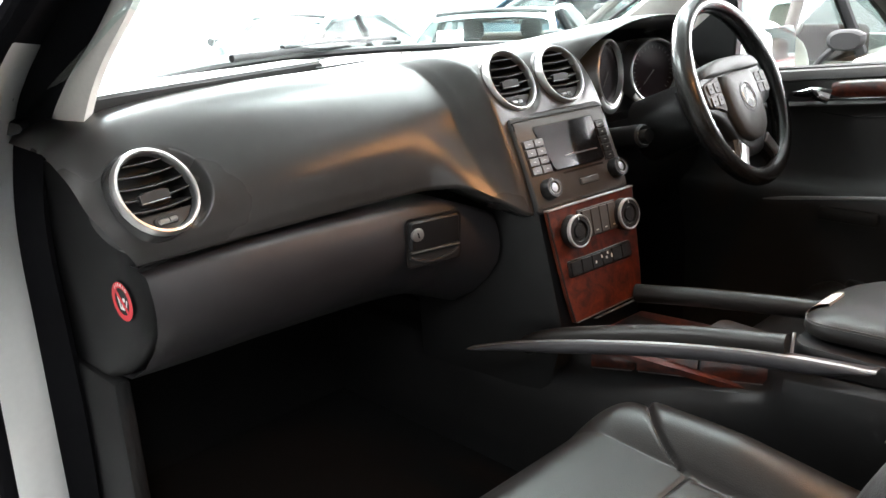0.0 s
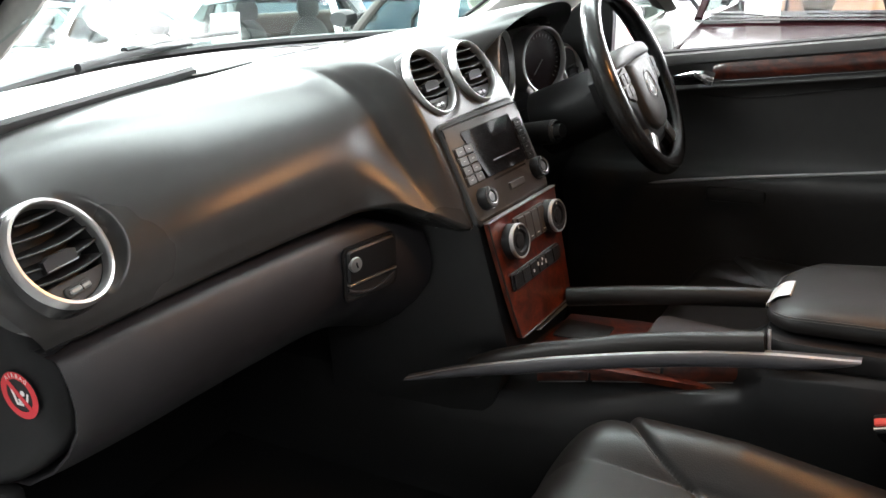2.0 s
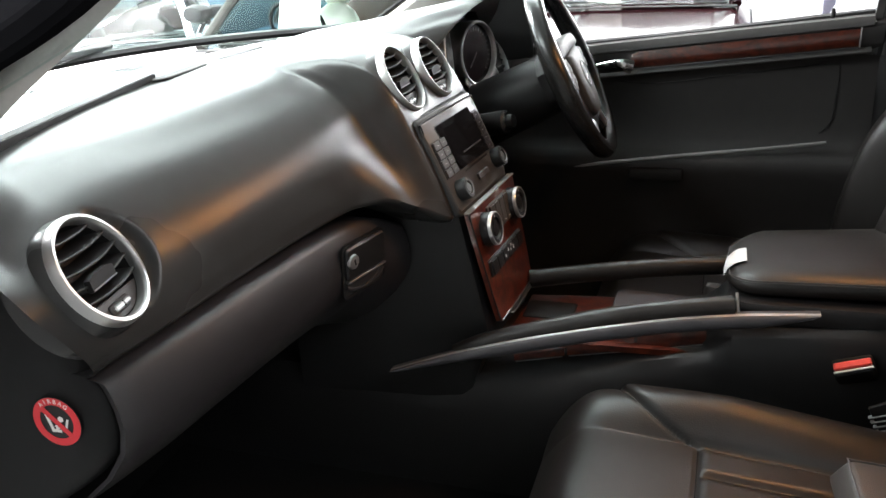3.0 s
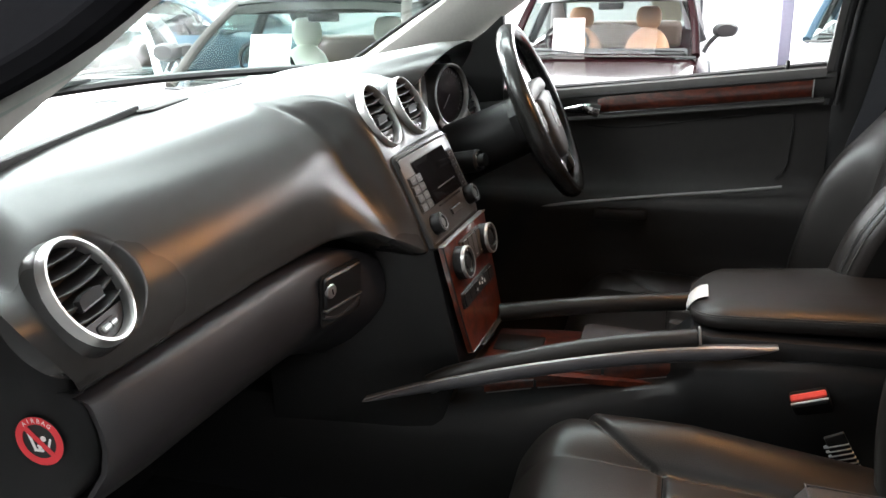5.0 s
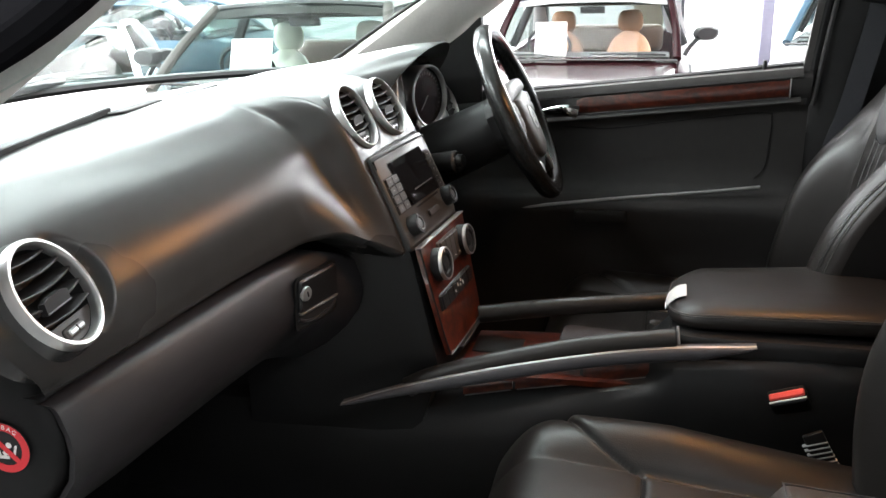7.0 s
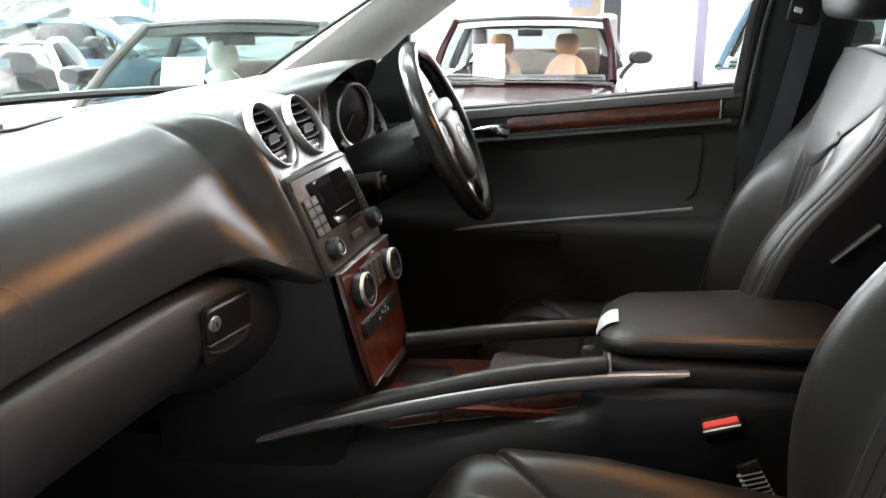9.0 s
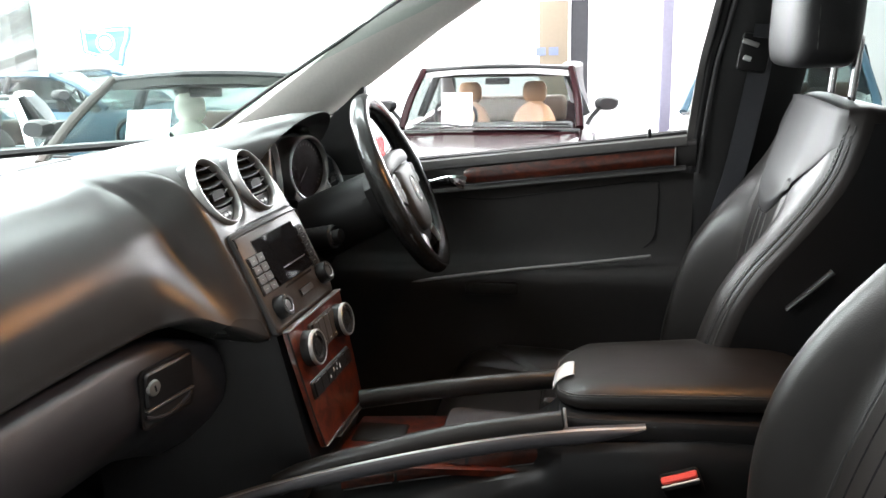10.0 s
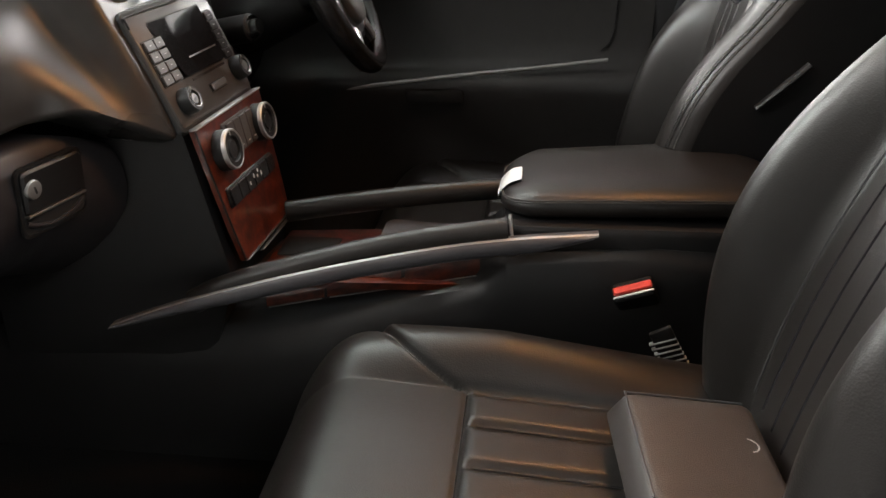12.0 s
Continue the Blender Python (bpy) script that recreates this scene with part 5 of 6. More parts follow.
part("armrest_edge", tube([(0.564, -0.02, 0.852), (0.560, -0.13, 0.870), (0.556, -0.30, 0.893), (0.556, -0.44, 0.909), (0.558, -0.568, 0.925)], oval(0.003, 0.004, 8), 8), SATIN, door, "thin metal line along the armrest")
part("panel_groove", tube([(0.600, -0.08, 1.052), (0.600, -0.217, 1.040), (0.600, -0.40, 1.062), (0.600, -0.565, 1.080), (0.600, -0.583, 1.066), (0.600, -0.582, 1.018), (0.600, -0.577, 0.960), (0.597, -0.556, 0.934)], oval(0.0016, 0.0016, 6), 6), DARK, door)
part("door_pull", box(0.03, 0.12, 0.03, 0.008, m=pose(0.565, -0.225, 0.845)), DARK, door)
part("lock_pin", spin([(0.0045, 0), (0.0045, 0.02), (0.003, 0.024), (0, 0.024)], pose(0.60, -0.56, 1.168), 12), PLASTIC, door)
part("sill_rubber", tube([(0.612, 0.14, 1.108), (0.612, -0.25, 1.14), (0.612, -0.655, 1.182)], [(0.012, -0.012), (0.012, 0.006), (0.004, 0.010), (-0.014, 0.006), (-0.018, -0.012)], 6), COVER, door)

tri_ = [(0.26, 1.105), (0.185, 1.180), (0.120, 1.233), (0.056, 1.290), (0.052, 1.20), (0.058, 1.085), (0.26, 1.085)]
part("mirror_triangle", loft([[Vector((x, y + dy, z)) for y, z in tri_] for x, dy in ((0.590, 0.004), (0.594, 0.0), (0.616, 0.0))], closed=True, caps=True), PLASTIC, door, "black triangle panel behind the mirror", sharp=40)
frame_line = [(0.600, -0.634, 1.10), (0.600, -0.642, 1.17), (0.599, -0.660, 1.31), (0.592, -0.680, 1.40), (0.576, -0.706, 1.52), (0.562, -0.728, 1.60)]
part("window_frame", tube(frame_line, [(0.010, 0.007), (0.010, -0.007), (-0.010, -0.007), (-0.010, 0.007)], 6), DOORGREY, door, "grey rear edge of the window frame", sharp=40)
part("frame_seal", tube([(x - 0.004, y - 0.013, z) for x, y, z in frame_line], oval(0.007, 0.009, 8), 6), RUBBER, door, "black rubber seal")
part("frame_rib", tube([(x - 0.014, y - 0.026, z) for x, y, z in frame_line], oval(0.004, 0.005, 8), 6), COVER, door)
ap = thing("a_pillar_driver", (0.60, 0.3, 1.16), "pale grey cloth-covered windscreen pillar", "pillar", kind="structure")
rows = []
for p, w, d in (((0.60, 0.50, 1.06), 0.070, 0.03), ((0.615, 0.26, 1.22), 0.067, 0.028), ((0.61, 0.09, 1.337), 0.066, 0.026), ((0.59, -0.08, 1.454), 0.066, 0.026), ((0.54, -0.32, 1.60), 0.066, 0.026)):
    p = Vector(p)
    t = Vector((-0.1, -0.78, 0.50)).normalized()
    nn = Vector((-0.75, -0.30, -0.45)).normalized()
    sd = t.cross(nn).normalized()
    rows.append([p + sd * a * w + nn * b * d for a, b in oval(1, 1, 16, 2.6)])
part("pillar_trim", loft(rows, closed=True, caps=True), PILLAR, ap)
bp = thing("b_pillar_driver", (0.62, -0.72, 0.5), "dark centre pillar trim with the belt in front of it", "pillar", kind="structure")
rows = []
for z, y, x in ((0.45, -0.70, 0.62), (1.0, -0.705, 0.62), (1.17, -0.715, 0.62), (1.45, -0.76, 0.585), (1.60, -0.79, 0.545)):
    rows.append([Vector((x + a, y + b, z)) for a, b in ((0.0, 0.055), (-0.02, 0.03), (-0.022, -0.10), (0.0, -0.13), (0.06, -0.13), (0.06, 0.055))])
part("pillar_trim", loft(rows, closed=True, caps=True), PLASTIC, bp, sharp=40)
belt = thing("seat_belt", (0.585, -0.74, 1.1), "black seat belt webbing hanging from the pillar", "seat belt")
part("webbing", tube([(0.555, -0.775, 1.40), (0.575, -0.765, 1.28), (0.588, -0.735, 1.10), (0.590, -0.70, 0.95), (0.590, -0.68, 0.7)], [(0.022, 0.0012), (0.022, -0.0012), (-0.022, -0.0012), (-0.022, 0.0012)], 8, up=(1, 0, 0)), WEB, belt)
part("guide", box(0.016, 0.06, 0.075, 0.010, m=pose(0.566, -0.757, 1.345, 10)), PLASTIC, belt)
part("guide_slot", box(0.004, 0.034, 0.010, 0.002, m=pose(0.556, -0.747, 1.365, 20)), SATIN, belt)
part("guide_mark", box(0.004, 0.016, 0.010, 0.002, m=pose(0.556, -0.742, 1.335, 20)), WHITEPRINT, belt)

pp = thing("a_pillar_passenger", (-0.80, 0.2, 1.2), "pale grey windscreen pillar with black door seal", "pillar", kind="structure")
right = [(-0.700, 0.385, 1.150), (-0.700, 0.370, 1.173), (-0.700, 0.330, 1.216), (-0.700, 0.270, 1.265), (-0.700, 0.172, 1.327), (-0.700, 0.075, 1.390), (-0.690, -0.08, 1.485), (-0.660, -0.32, 1.60)]
left = [(-0.712, 0.492, 1.138), (-0.712, 0.480, 1.150), (-0.710, 0.440, 1.192), (-0.708, 0.365, 1.245), (-0.706, 0.262, 1.302), (-0.706, 0.115, 1.395), (-0.698, -0.04, 1.50), (-0.668, -0.28, 1.615)]


def band(a, b, inward, n=6):
    """A strip of some thickness between two edge lines, softly crowned."""
    pa, pb = smooth_path(a, n), smooth_path(b, n)
    rows = []
    for p, q in zip(pa, pb):
        mid_ = p.lerp(q, 0.5) + Vector(inward) * 0.25
        rows.append([p, p.lerp(q, 0.25) + Vector(inward) * 0.18, mid_, p.lerp(q, 0.75) + Vector(inward) * 0.18, q, q - Vector(inward), p - Vector(inward)])
    return loft(rows, closed=True, caps=True)


part("pillar_trim", band(right, left, (-0.02, -0.02, 0.0)), PILLAR, pp, sharp=50)
inner = [(-0.735, 0.51, 0.45), (-0.735, 0.49, 0.67), (-0.735, 0.495, 0.83), (-0.733, 0.505, 1.0), (-0.716, 0.505, 1.11), (-0.710, 0.440, 1.192), (-0.708, 0.365, 1.245), (-0.706, 0.262, 1.302), (-0.706, 0.115, 1.395), (-0.698, -0.04, 1.50), (-0.668, -0.28, 1.615)]
outer = [(-0.755, 0.597, 0.45), (-0.755, 0.588, 0.67), (-0.755, 0.582, 0.83), (-0.755, 0.575, 0.98), (-0.750, 0.547, 1.10), (-0.738, 0.520, 1.190), (-0.726, 0.485, 1.240), (-0.721, 0.420, 1.286), (-0.719, 0.280, 1.360), (-0.710, 0.11, 1.46), (-0.680, -0.16, 1.60)]
part("door_seal", band(inner, outer, (-0.012, -0.012, 0.0)), FOAM, pp, "black rubber door seal", sharp=50)
face = [(-0.835, 0.600, 0.45), (-0.835, 0.575, 0.67), (-0.835, 0.555, 0.83), (-0.835, 0.500, 0.99), (-0.835, 0.43, 1.11), (-0.833, 0.36, 1.19), (-0.832, 0.29, 1.25), (-0.830, 0.20, 1.302), (-0.830, 0.05, 1.368), (-0.815, -0.10, 1.47), (-0.785, -0.30, 1.60)]
part("body_frame", band(outer[:8], face[:8], (-0.010, -0.012, 0.0)), PAINT, pp, "silver-white door frame", sharp=50)
# upper stretch of the same frame; the roof's shade is painted in black
part("shaded_frame", band(outer[7:], face[7:], (-0.010, -0.012, 0.0)), FOAM, pp, "upper door frame with its shade painted black", sharp=50)
rim = [(p[0] - 0.012, p[1] + 0.008, p[2] + 0.002) for p in face]
part("outer_seal", tube(rim, oval(0.012, 0.014, 10, 3), 6, up=(1, 0, 0)), FOAM, pp)

sh = thing("car_shell", (0, 0, 0.4), "silver-white off-road car body with a dark carpeted cabin", "car body", kind="structure")
part("cabin_floor", box(1.50, 2.42, 0.03, m=pose(-0.05, -0.50, 0.425)), CARPET, sh)
part("firewall", box(1.46, 0.04, 0.72, m=pose(-0.05, 0.66, 0.77)), CARPET, sh)
part("roof", box(1.30, 1.99, 0.05, 0.02, m=pose(-0.05, -1.255, 1.63)), HEADLINING, sh, "unseen cloth headlining, darkened to cut reflections")
part("kick_panel", box(0.04, 0.56, 0.66, m=pose(0.64, 0.41, 0.74)), PLASTIC, sh)
part("kick_panel", box(0.03, 0.30, 0.40, 0.01, m=pose(-0.712, 0.515, 0.58)), MATTE, sh)
part("rear_bench", box(1.35, 0.5, 0.35, 0.06, m=pose(-0.05, -1.55, 0.60)), LEATHER, sh)
part("rear_back", box(1.35, 0.16, 0.65, 0.06, m=pose(-0.05, -1.82, 1.0, -14)), LEATHER, sh)
part("rear_door", box(0.05, 0.95, 0.70, 0.02, m=pose(0.64, -1.32, 0.80)), PLASTIC, sh)
part("sill", box(0.14, 1.6, 0.14, 0.03, m=pose(-0.80, -0.35, 0.42)), PAINT, sh)


def flank(s, y0, y1, n=14):
    """One stretch of the outer side, bowed, with a waist line."""
    rows = []
    for k in range(n + 1):
        y = y0 + (y1 - y0) * k / n
        nose = 0.10 * max(0, (y - 1.25) / 0.5) ** 2 + 0.08 * max(0, (-2.2 - y) / 0.5) ** 2
        top = lerp_tab(y, [(-2.7, 1.10), (-0.7, 1.06), (0.2, 1.02), (0.9, 0.98), (1.75, 0.88)])
        rows.append([Vector((-0.03 + s * (0.79 - nose + dx), y, z)) for dx, z in ((-0.05, 0.08), (0.0, 0.14), (0.015, 0.40), (0.02, 0.62), (0.0, 0.70), (0.005, top - 0.06), (-0.02, top), (-0.06, top + 0.01))])
    return rows


for s, y0, y1, nm in ((1, 1.75, 0.22, "front_wing"), (-1, 1.75, 0.66, "front_wing"), (1, -0.74, -1.62, "rear_door"), (-1, -1.20, -1.62, "rear_door"), (1, -1.63, -2.72, "rear_wing"), (-1, -1.63, -2.72, "rear_wing")):
    part(nm, loft(flank(s, y0, y1)), PAINT, sh, "silver-white painted panel", sharp=50)
rows = []
for k in range(15):
    y = 0.90 + 0.86 * k / 14
    w = 0.73 - 0.10 * max(0, (y - 1.25) / 0.5) ** 2
    z = lerp_tab(y, [(0.90, 1.00), (1.30, 0.985), (1.60, 0.94), (1.76, 0.86)])
    rows.append([Vector((-0.03 + w * u, y, z + 0.035 * (1 - u * u) - 0.006 * (abs(abs(u) - 0.6) < 0.06))) for u in (-1 + k2 / 10 for k2 in range(21))])
part("bonnet", loft(rows), PAINT, sh, "silver-white bonnet", sharp=50)
part("front_bumper", box(1.36, 0.16, 0.42, 0.06, 4, m=pose(-0.03, 1.74, 0.32)), PAINT, sh)
part("grille", box(0.62, 0.05, 0.24, 0.05, 4, m=pose(-0.03, 1.78, 0.70)), GREYMETAL, sh, "silver radiator grille")
part("rear_bumper", box(1.42, 0.16, 0.46, 0.06, 4, m=pose(-0.03, -2.70, 0.34)), PAINT, sh)
part("tailgate", box(1.36, 0.06, 0.62, 0.04, 4, m=pose(-0.03, -2.68, 0.84)), PAINT, sh)
rows = []
for k in range(17):
    y = -0.36 - 2.30 * k / 16
    z = 1.668 + 0.045 * math.sin(math.pi * min(1, (k + 3) / 17)) - 0.05 * (k / 16) ** 3
    rows.append([Vector((-0.05 + 0.66 * u, y, z - 0.045 * u ** 4)) for u in (-1 + k2 / 8 for k2 in range(17))])
part("roof_skin", loft(rows), PAINT, sh, "silver-white roof panel", sharp=50)
for s in (-1, 1):
    part("rear_pillar", tube([(-0.03 + s * 0.74, -2.62, 1.10), (-0.04 + s * 0.70, -2.62, 1.36), (-0.05 + s * 0.62, -2.55, 1.63)], oval(0.06, 0.035, 12, 3), 6, up=(0, 1, 0)), PAINT, sh)
    part("side_pillar", tube([(-0.03 + s * 0.74, -1.72, 1.08), (-0.04 + s * 0.70, -1.72, 1.36), (-0.05 + s * 0.62, -1.72, 1.63)], oval(0.05, 0.03, 12, 3), 6, up=(0, 1, 0)), RUBBER, sh)
    part("roof_rail", tube([(-0.05 + s * 0.60, -0.50, 1.70), (-0.05 + s * 0.60, -0.70, 1.735), (-0.05 + s * 0.60, -2.20, 1.735), (-0.05 + s * 0.60, -2.42, 1.67)], oval(0.012, 0.014, 10), 6), GREYMETAL, sh)
    part("headlight", spin([(0, 0.03), (0.09, 0.02), (0.125, 0), (0.125, -0.06)], basis((-0.03 + s * 0.50, 1.72, 0.72), (0.25 * s, 1, 0.2)), 28), CHROME, sh, "clear headlight")
    pane = part("rear_side_window", loft([[Vector((-0.03 + s * 0.745, y, 1.09)), Vector((-0.05 + s * 0.64, y + 0.04, 1.62))] for y in (-0.85 if s > 0 else -1.25, -1.70, -1.74, -2.58)]), SMOKED, sh)
    pane.visible_shadow = False
    for wy in (1.05, -1.98):
        wh = part("wheel", spin([(0, 0.09), (0.24, 0.085), (0.26, 0.10), (0.345, 0.09), (0.365, 0.05), (0.365, -0.14), (0, -0.14)], basis((-0.03 + s * 0.745, wy, 0.185), (s, 0, 0)), 32), RUBBER, sh, "black tyre")
        part("alloy", spin([(0, 0.105), (0.07, 0.105), (0.09, 0.088), (0.22, 0.092), (0.24, 0.108), (0.25, 0.10)], basis((-0.03 + s * 0.745, wy, 0.185), (s, 0, 0)), 24), SATIN, wh)

ws = thing("windscreen", (0, 0.5, 1.3), "clear curved windscreen glass", "windscreen", kind="structure")
rows = []
for k in range(17):
    u = -1 + k / 8
    base = Vector((-0.06 + 0.70 * u, 0.86 - 0.36 * u * u, 1.185 - 0.02 * u * u))
    head = Vector((-0.06 + 0.60 * u, -0.26 - 0.09 * u * u, 1.60 - 0.03 * u * u))
    rows.append([base.lerp(head, t) for t in (0, 0.25, 0.5, 0.75, 1)])
g = part("glass", loft(rows), TINTED, ws)
g.visible_shadow = False
edge = [r[0] for r in rows]
part("base_seal", tube([p + Vector((0, -0.01, 0.004)) for p in edge], oval(0.020, 0.010, 8), 2), RUBBER, ws)
part("side_seal", tube([(0.560, 0.451, 1.173), (0.560, 0.249, 1.298), (0.558, 0.041, 1.421), (0.53, -0.13, 1.52)], oval(0.004, 0.004, 8), 6), RUBBER, ws)

mirr = thing("door_mirror", (0.80, 0.18, 1.05), "silver-white car door mirror outside the window", "door mirror")
MI = pose(0.965, 0.190, 1.120, 0, 0, 8)
part("housing", box(0.21, 0.10, 0.155, 0.045, 4, m=MI), PAINT, mirr)
part("mirror_glass", plate(0.092, 0.066, 0.03, 0.004, basis((0.957, 0.139, 1.120), (-0.16, -1, 0.02))), mat("mirror_silver", (0.9, 0.9, 0.9), 0.02, metal=1.0, var=0.01, scale=5, rough_var=0.01), mirr, "silvered mirror glass")
part("mirror_foot", box(0.16, 0.06, 0.04, 0.015, m=pose(0.82, 0.19, 1.075)), RUBBER, mirr)

wip = thing("windscreen_wiper", (-0.1, 0.75, 1.24), "black wiper parked along the windscreen base", "wiper")
part("blade", tube([(-0.280, 0.655, 1.218), (-0.20, 0.700, 1.215), (-0.05, 0.785, 1.208), (0.16, 0.845, 1.202)], oval(0.006, 0.008, 8), 6), RUBBER, wip)
part("arm", tube([(-0.08, 0.775, 1.218), (0.10, 0.845, 1.213), (0.34, 0.875, 1.202)], oval(0.008, 0.006, 8), 6), RUBBER, wip)
grl = thing("defroster_grilles", (0.1, 0.55, 1.21), "flat black air grilles on the dash top", "air grille")
for gx in (-0.14, 0.05):
    part("grille", plate(0.070, 0.016, 0.014, 0.004, pose(gx, 0.475, 1.1965, -5, 0, 4)), DARK, grl)

# ---------------------------------------------------------------- cars in the hall


def show_car(name, label, at, turn, paint, seat_mat, roof_mat=None, paper=True, zt=1.335, size=1.0, top_half=0.59, mirrors=True, screen=None):
    """A parked saloon, nose along its local -x; built in its own space and set down."""
    M = Matrix.Translation(at) @ Matrix.Rotation(radians(turn), 4, "Z") @ Matrix.Scale(size, 4)
    car = thing(name, at, label, "car", "cars on show")

    def section(x):
        z = hermite(x, [(-1.30, 0.60), (-1.22, 0.68), (-0.9, 0.78), (-0.4, 0.86), (0.0, 0.92), (0.3, 0.94), (1.9, 0.95), (2.6, 0.97), (3.0, 0.93), (3.1, 0.75)])
        w = hermite(x, [(-1.30, 0.62), (-1.15, 0.76), (-0.8, 0.85), (0, 0.87), (2.0, 0.87), (2.8, 0.80), (3.1, 0.66)])
        low = 0.22
        deck = 0.50 if 0.16 < x < 2.32 else z
        return [Vector((x, s * w * a, low + (z - low) * b)) for s, prof in ((-1, ((0.93, 0.0), (1.0, 0.25), (1.0, 0.55), (0.97, 0.80), (0.88, 0.93))), ) for a, b in prof] + \
               [Vector((x, -w * a, low + (deck - low) * b)) for a, b in ((0.80, 0.975), (0.4, 0.995))] + \
               [Vector((x, 0, deck))] + [Vector((x, w * a, low + (deck - low) * b)) for a, b in ((0.4, 0.995), (0.80, 0.975))] + [Vector((x, w * a, low + (z - low) * b)) for a, b in ((0.88, 0.93), (0.97, 0.80), (1.0, 0.55), (1.0, 0.25), (0.93, 0.0))]
    xs_ = [-1.30 + 4.4 * k / 44 for k in range(45)]
    part("body", put(loft([section(x) for x in xs_], closed=True, caps=True), M), paint, car, sharp=50)
    # greenhouse
    low_f, top_f, top_r, low_r = 0.02, 0.72, 1.75, 2.45
    rm = roof_mat or paint
    rows = []
    for k in range(13):
        x = top_f - 0.05 + (top_r - top_f + 0.1) * k / 12
        cr = 0.018 * math.sin(math.pi * k / 12)
        rows.append([Vector((x, y * top_half / 0.59, zt + cr - 0.035 * (abs(y) / 0.6) ** 3)) for y in (-0.60, -0.5, -0.3, 0, 0.3, 0.5, 0.60)] +
                    [Vector((x, y * top_half / 0.59, zt + cr - 0.045 - 0.035 * (abs(y) / 0.6) ** 3)) for y in (0.58, 0.3, 0, -0.3, -0.58)])
    part("roof", put(loft(rows, closed=True, caps=True), M), rm, car, sharp=50)
    for s in (-1, 1):
        part("windscreen_pillar", put(tube([(low_f, s * 0.74, 0.92), (0.35, s * (0.37 + 0.525 * top_half), 1.15), (top_f, s * top_half, zt - 0.01)], oval(0.035, 0.03, 10), 5), M), paint if paint is MAROON else rm, car)
        part("rear_pillar", put(tube([(low_r, s * 0.74, 0.93), (2.1, s * 0.67, 1.18), (top_r, s * top_half, zt - 0.01)], oval(0.10, 0.035, 10), 5), M), rm, car)
        part("centre_pillar", put(tube([(1.25, s * 0.80, 0.92), (1.25, s * 0.60, zt - 0.02)], oval(0.04, 0.02, 8), 4, up=(1, 0, 0)), M), RUBBER, car)
        if mirrors:
            mir = part("side_mirror", put(pillow([(-0.10, 0.035), (-0.04, 0.058), (0.05, 0.055), (0.095, 0.02), (0.09, -0.03), (0.03, -0.055), (-0.06, -0.05), (-0.10, -0.01)], (0, 0), ((0.75, -0.055), (0.95, -0.03), (1.0, 0.0), (0.97, 0.025), (0.90, 0.03)),
                                                        basis((0.42, s * 0.96, 1.085), (1, -0.2 * s, 0))), M), RUBBER, car, "rounded black door mirror")
            part("mirror_arm", put(tube([(0.40, s * 0.80, 0.91), (0.41, s * 0.84, 0.98), (0.42, s * 0.91, 1.055)], oval(0.022, 0.018, 8), 4), M), RUBBER, mir)
        part("headlight", put(spin([(0, 0.02), (0.07, 0.015), (0.09, 0), (0.09, -0.04)], basis((-1.16, s * 0.58, 0.62), (-1, 0, 0.25)), 24), M), CHROME, car, "round clear headlight")
        for wx in (-0.55, 2.15):
            wh = part("wheel", put(spin([(0, 0.10), (0.20, 0.09), (0.22, 0.11), (0.31, 0.10), (0.33, 0.06), (0.33, -0.08), (0, -0.08)],
                                        basis((wx, s * 0.80, 0.33), (0, s, 0)), 28), M), RUBBER, car, "black tyre")
            part("alloy", put(spin([(0, 0.112), (0.06, 0.112), (0.08, 0.095), (0.19, 0.10), (0.205, 0.118), (0.215, 0.112)], basis((wx, s * 0.80, 0.33), (0, s, 0)), 20), M), SATIN, wh)
    fr = [Vector((low_f - 0.02, -0.74, 0.925)), Vector((low_f - 0.07, -0.4, 0.935)), Vector((low_f - 0.09, 0, 0.94)), Vector((low_f - 0.07, 0.4, 0.935)), Vector((low_f - 0.02, 0.74, 0.925))]
    to = [Vector((top_f, -top_half, zt)), Vector((top_f - 0.03, -0.3, zt + 0.02)), Vector((top_f - 0.04, 0, zt + 0.03)), Vector((top_f - 0.03, 0.3, zt + 0.02)), Vector((top_f, top_half, zt))]
    gl = part("windscreen", put(loft([smooth_path(fr, 4), smooth_path(to, 4)]), M), screen or TINTED, car, "clear windscreen")
    gl.visible_shadow = False
    part("scuttle", put(tube([p + Vector((-0.02, 0, -0.012)) for p in fr], oval(0.03, 0.008, 8), 4), M), RUBBER, car)
    part("header_trim", put(tube([p + Vector((0.01, 0, -0.012)) for p in to], oval(0.035, 0.024, 8), 4), M), RUBBER, car)
    for s in (-1, 1):
        part("wiper", put(tube([(0.0, s * 0.45 - 0.2, 0.955), (-0.005, s * 0.4, 0.962), (0.01, s * 0.35 + 0.3, 0.965)], oval(0.008, 0.008, 6), 4), M), RUBBER, car)
    for s in (-1, 1):
        for x0, x1, t0, t1 in ((0.10, 1.22, 0.76, 1.22), (1.28, 2.30, 1.28, 1.72)):
            w_ = part("side_window", put(loft([[Vector((x0, s * 0.775, 0.93)), Vector((x1, s * 0.775, 0.93))], [Vector((t0, s * (top_half + 0.005), zt - 0.03)), Vector((t1, s * (top_half + 0.005), zt - 0.03))]]), M), SMOKED, car)
            w_.visible_shadow = False
    back = part("rear_window", put(loft([[Vector((low_r, -0.70, 0.96)), Vector((low_r + 0.04, 0, 0.97)), Vector((low_r, 0.70, 0.96))],
                                         [Vector((top_r, -0.57, zt - 0.03)), Vector((top_r + 0.03, 0, zt - 0.01)), Vector((top_r, 0.57, zt - 0.03))]]), M), SMOKED, car)
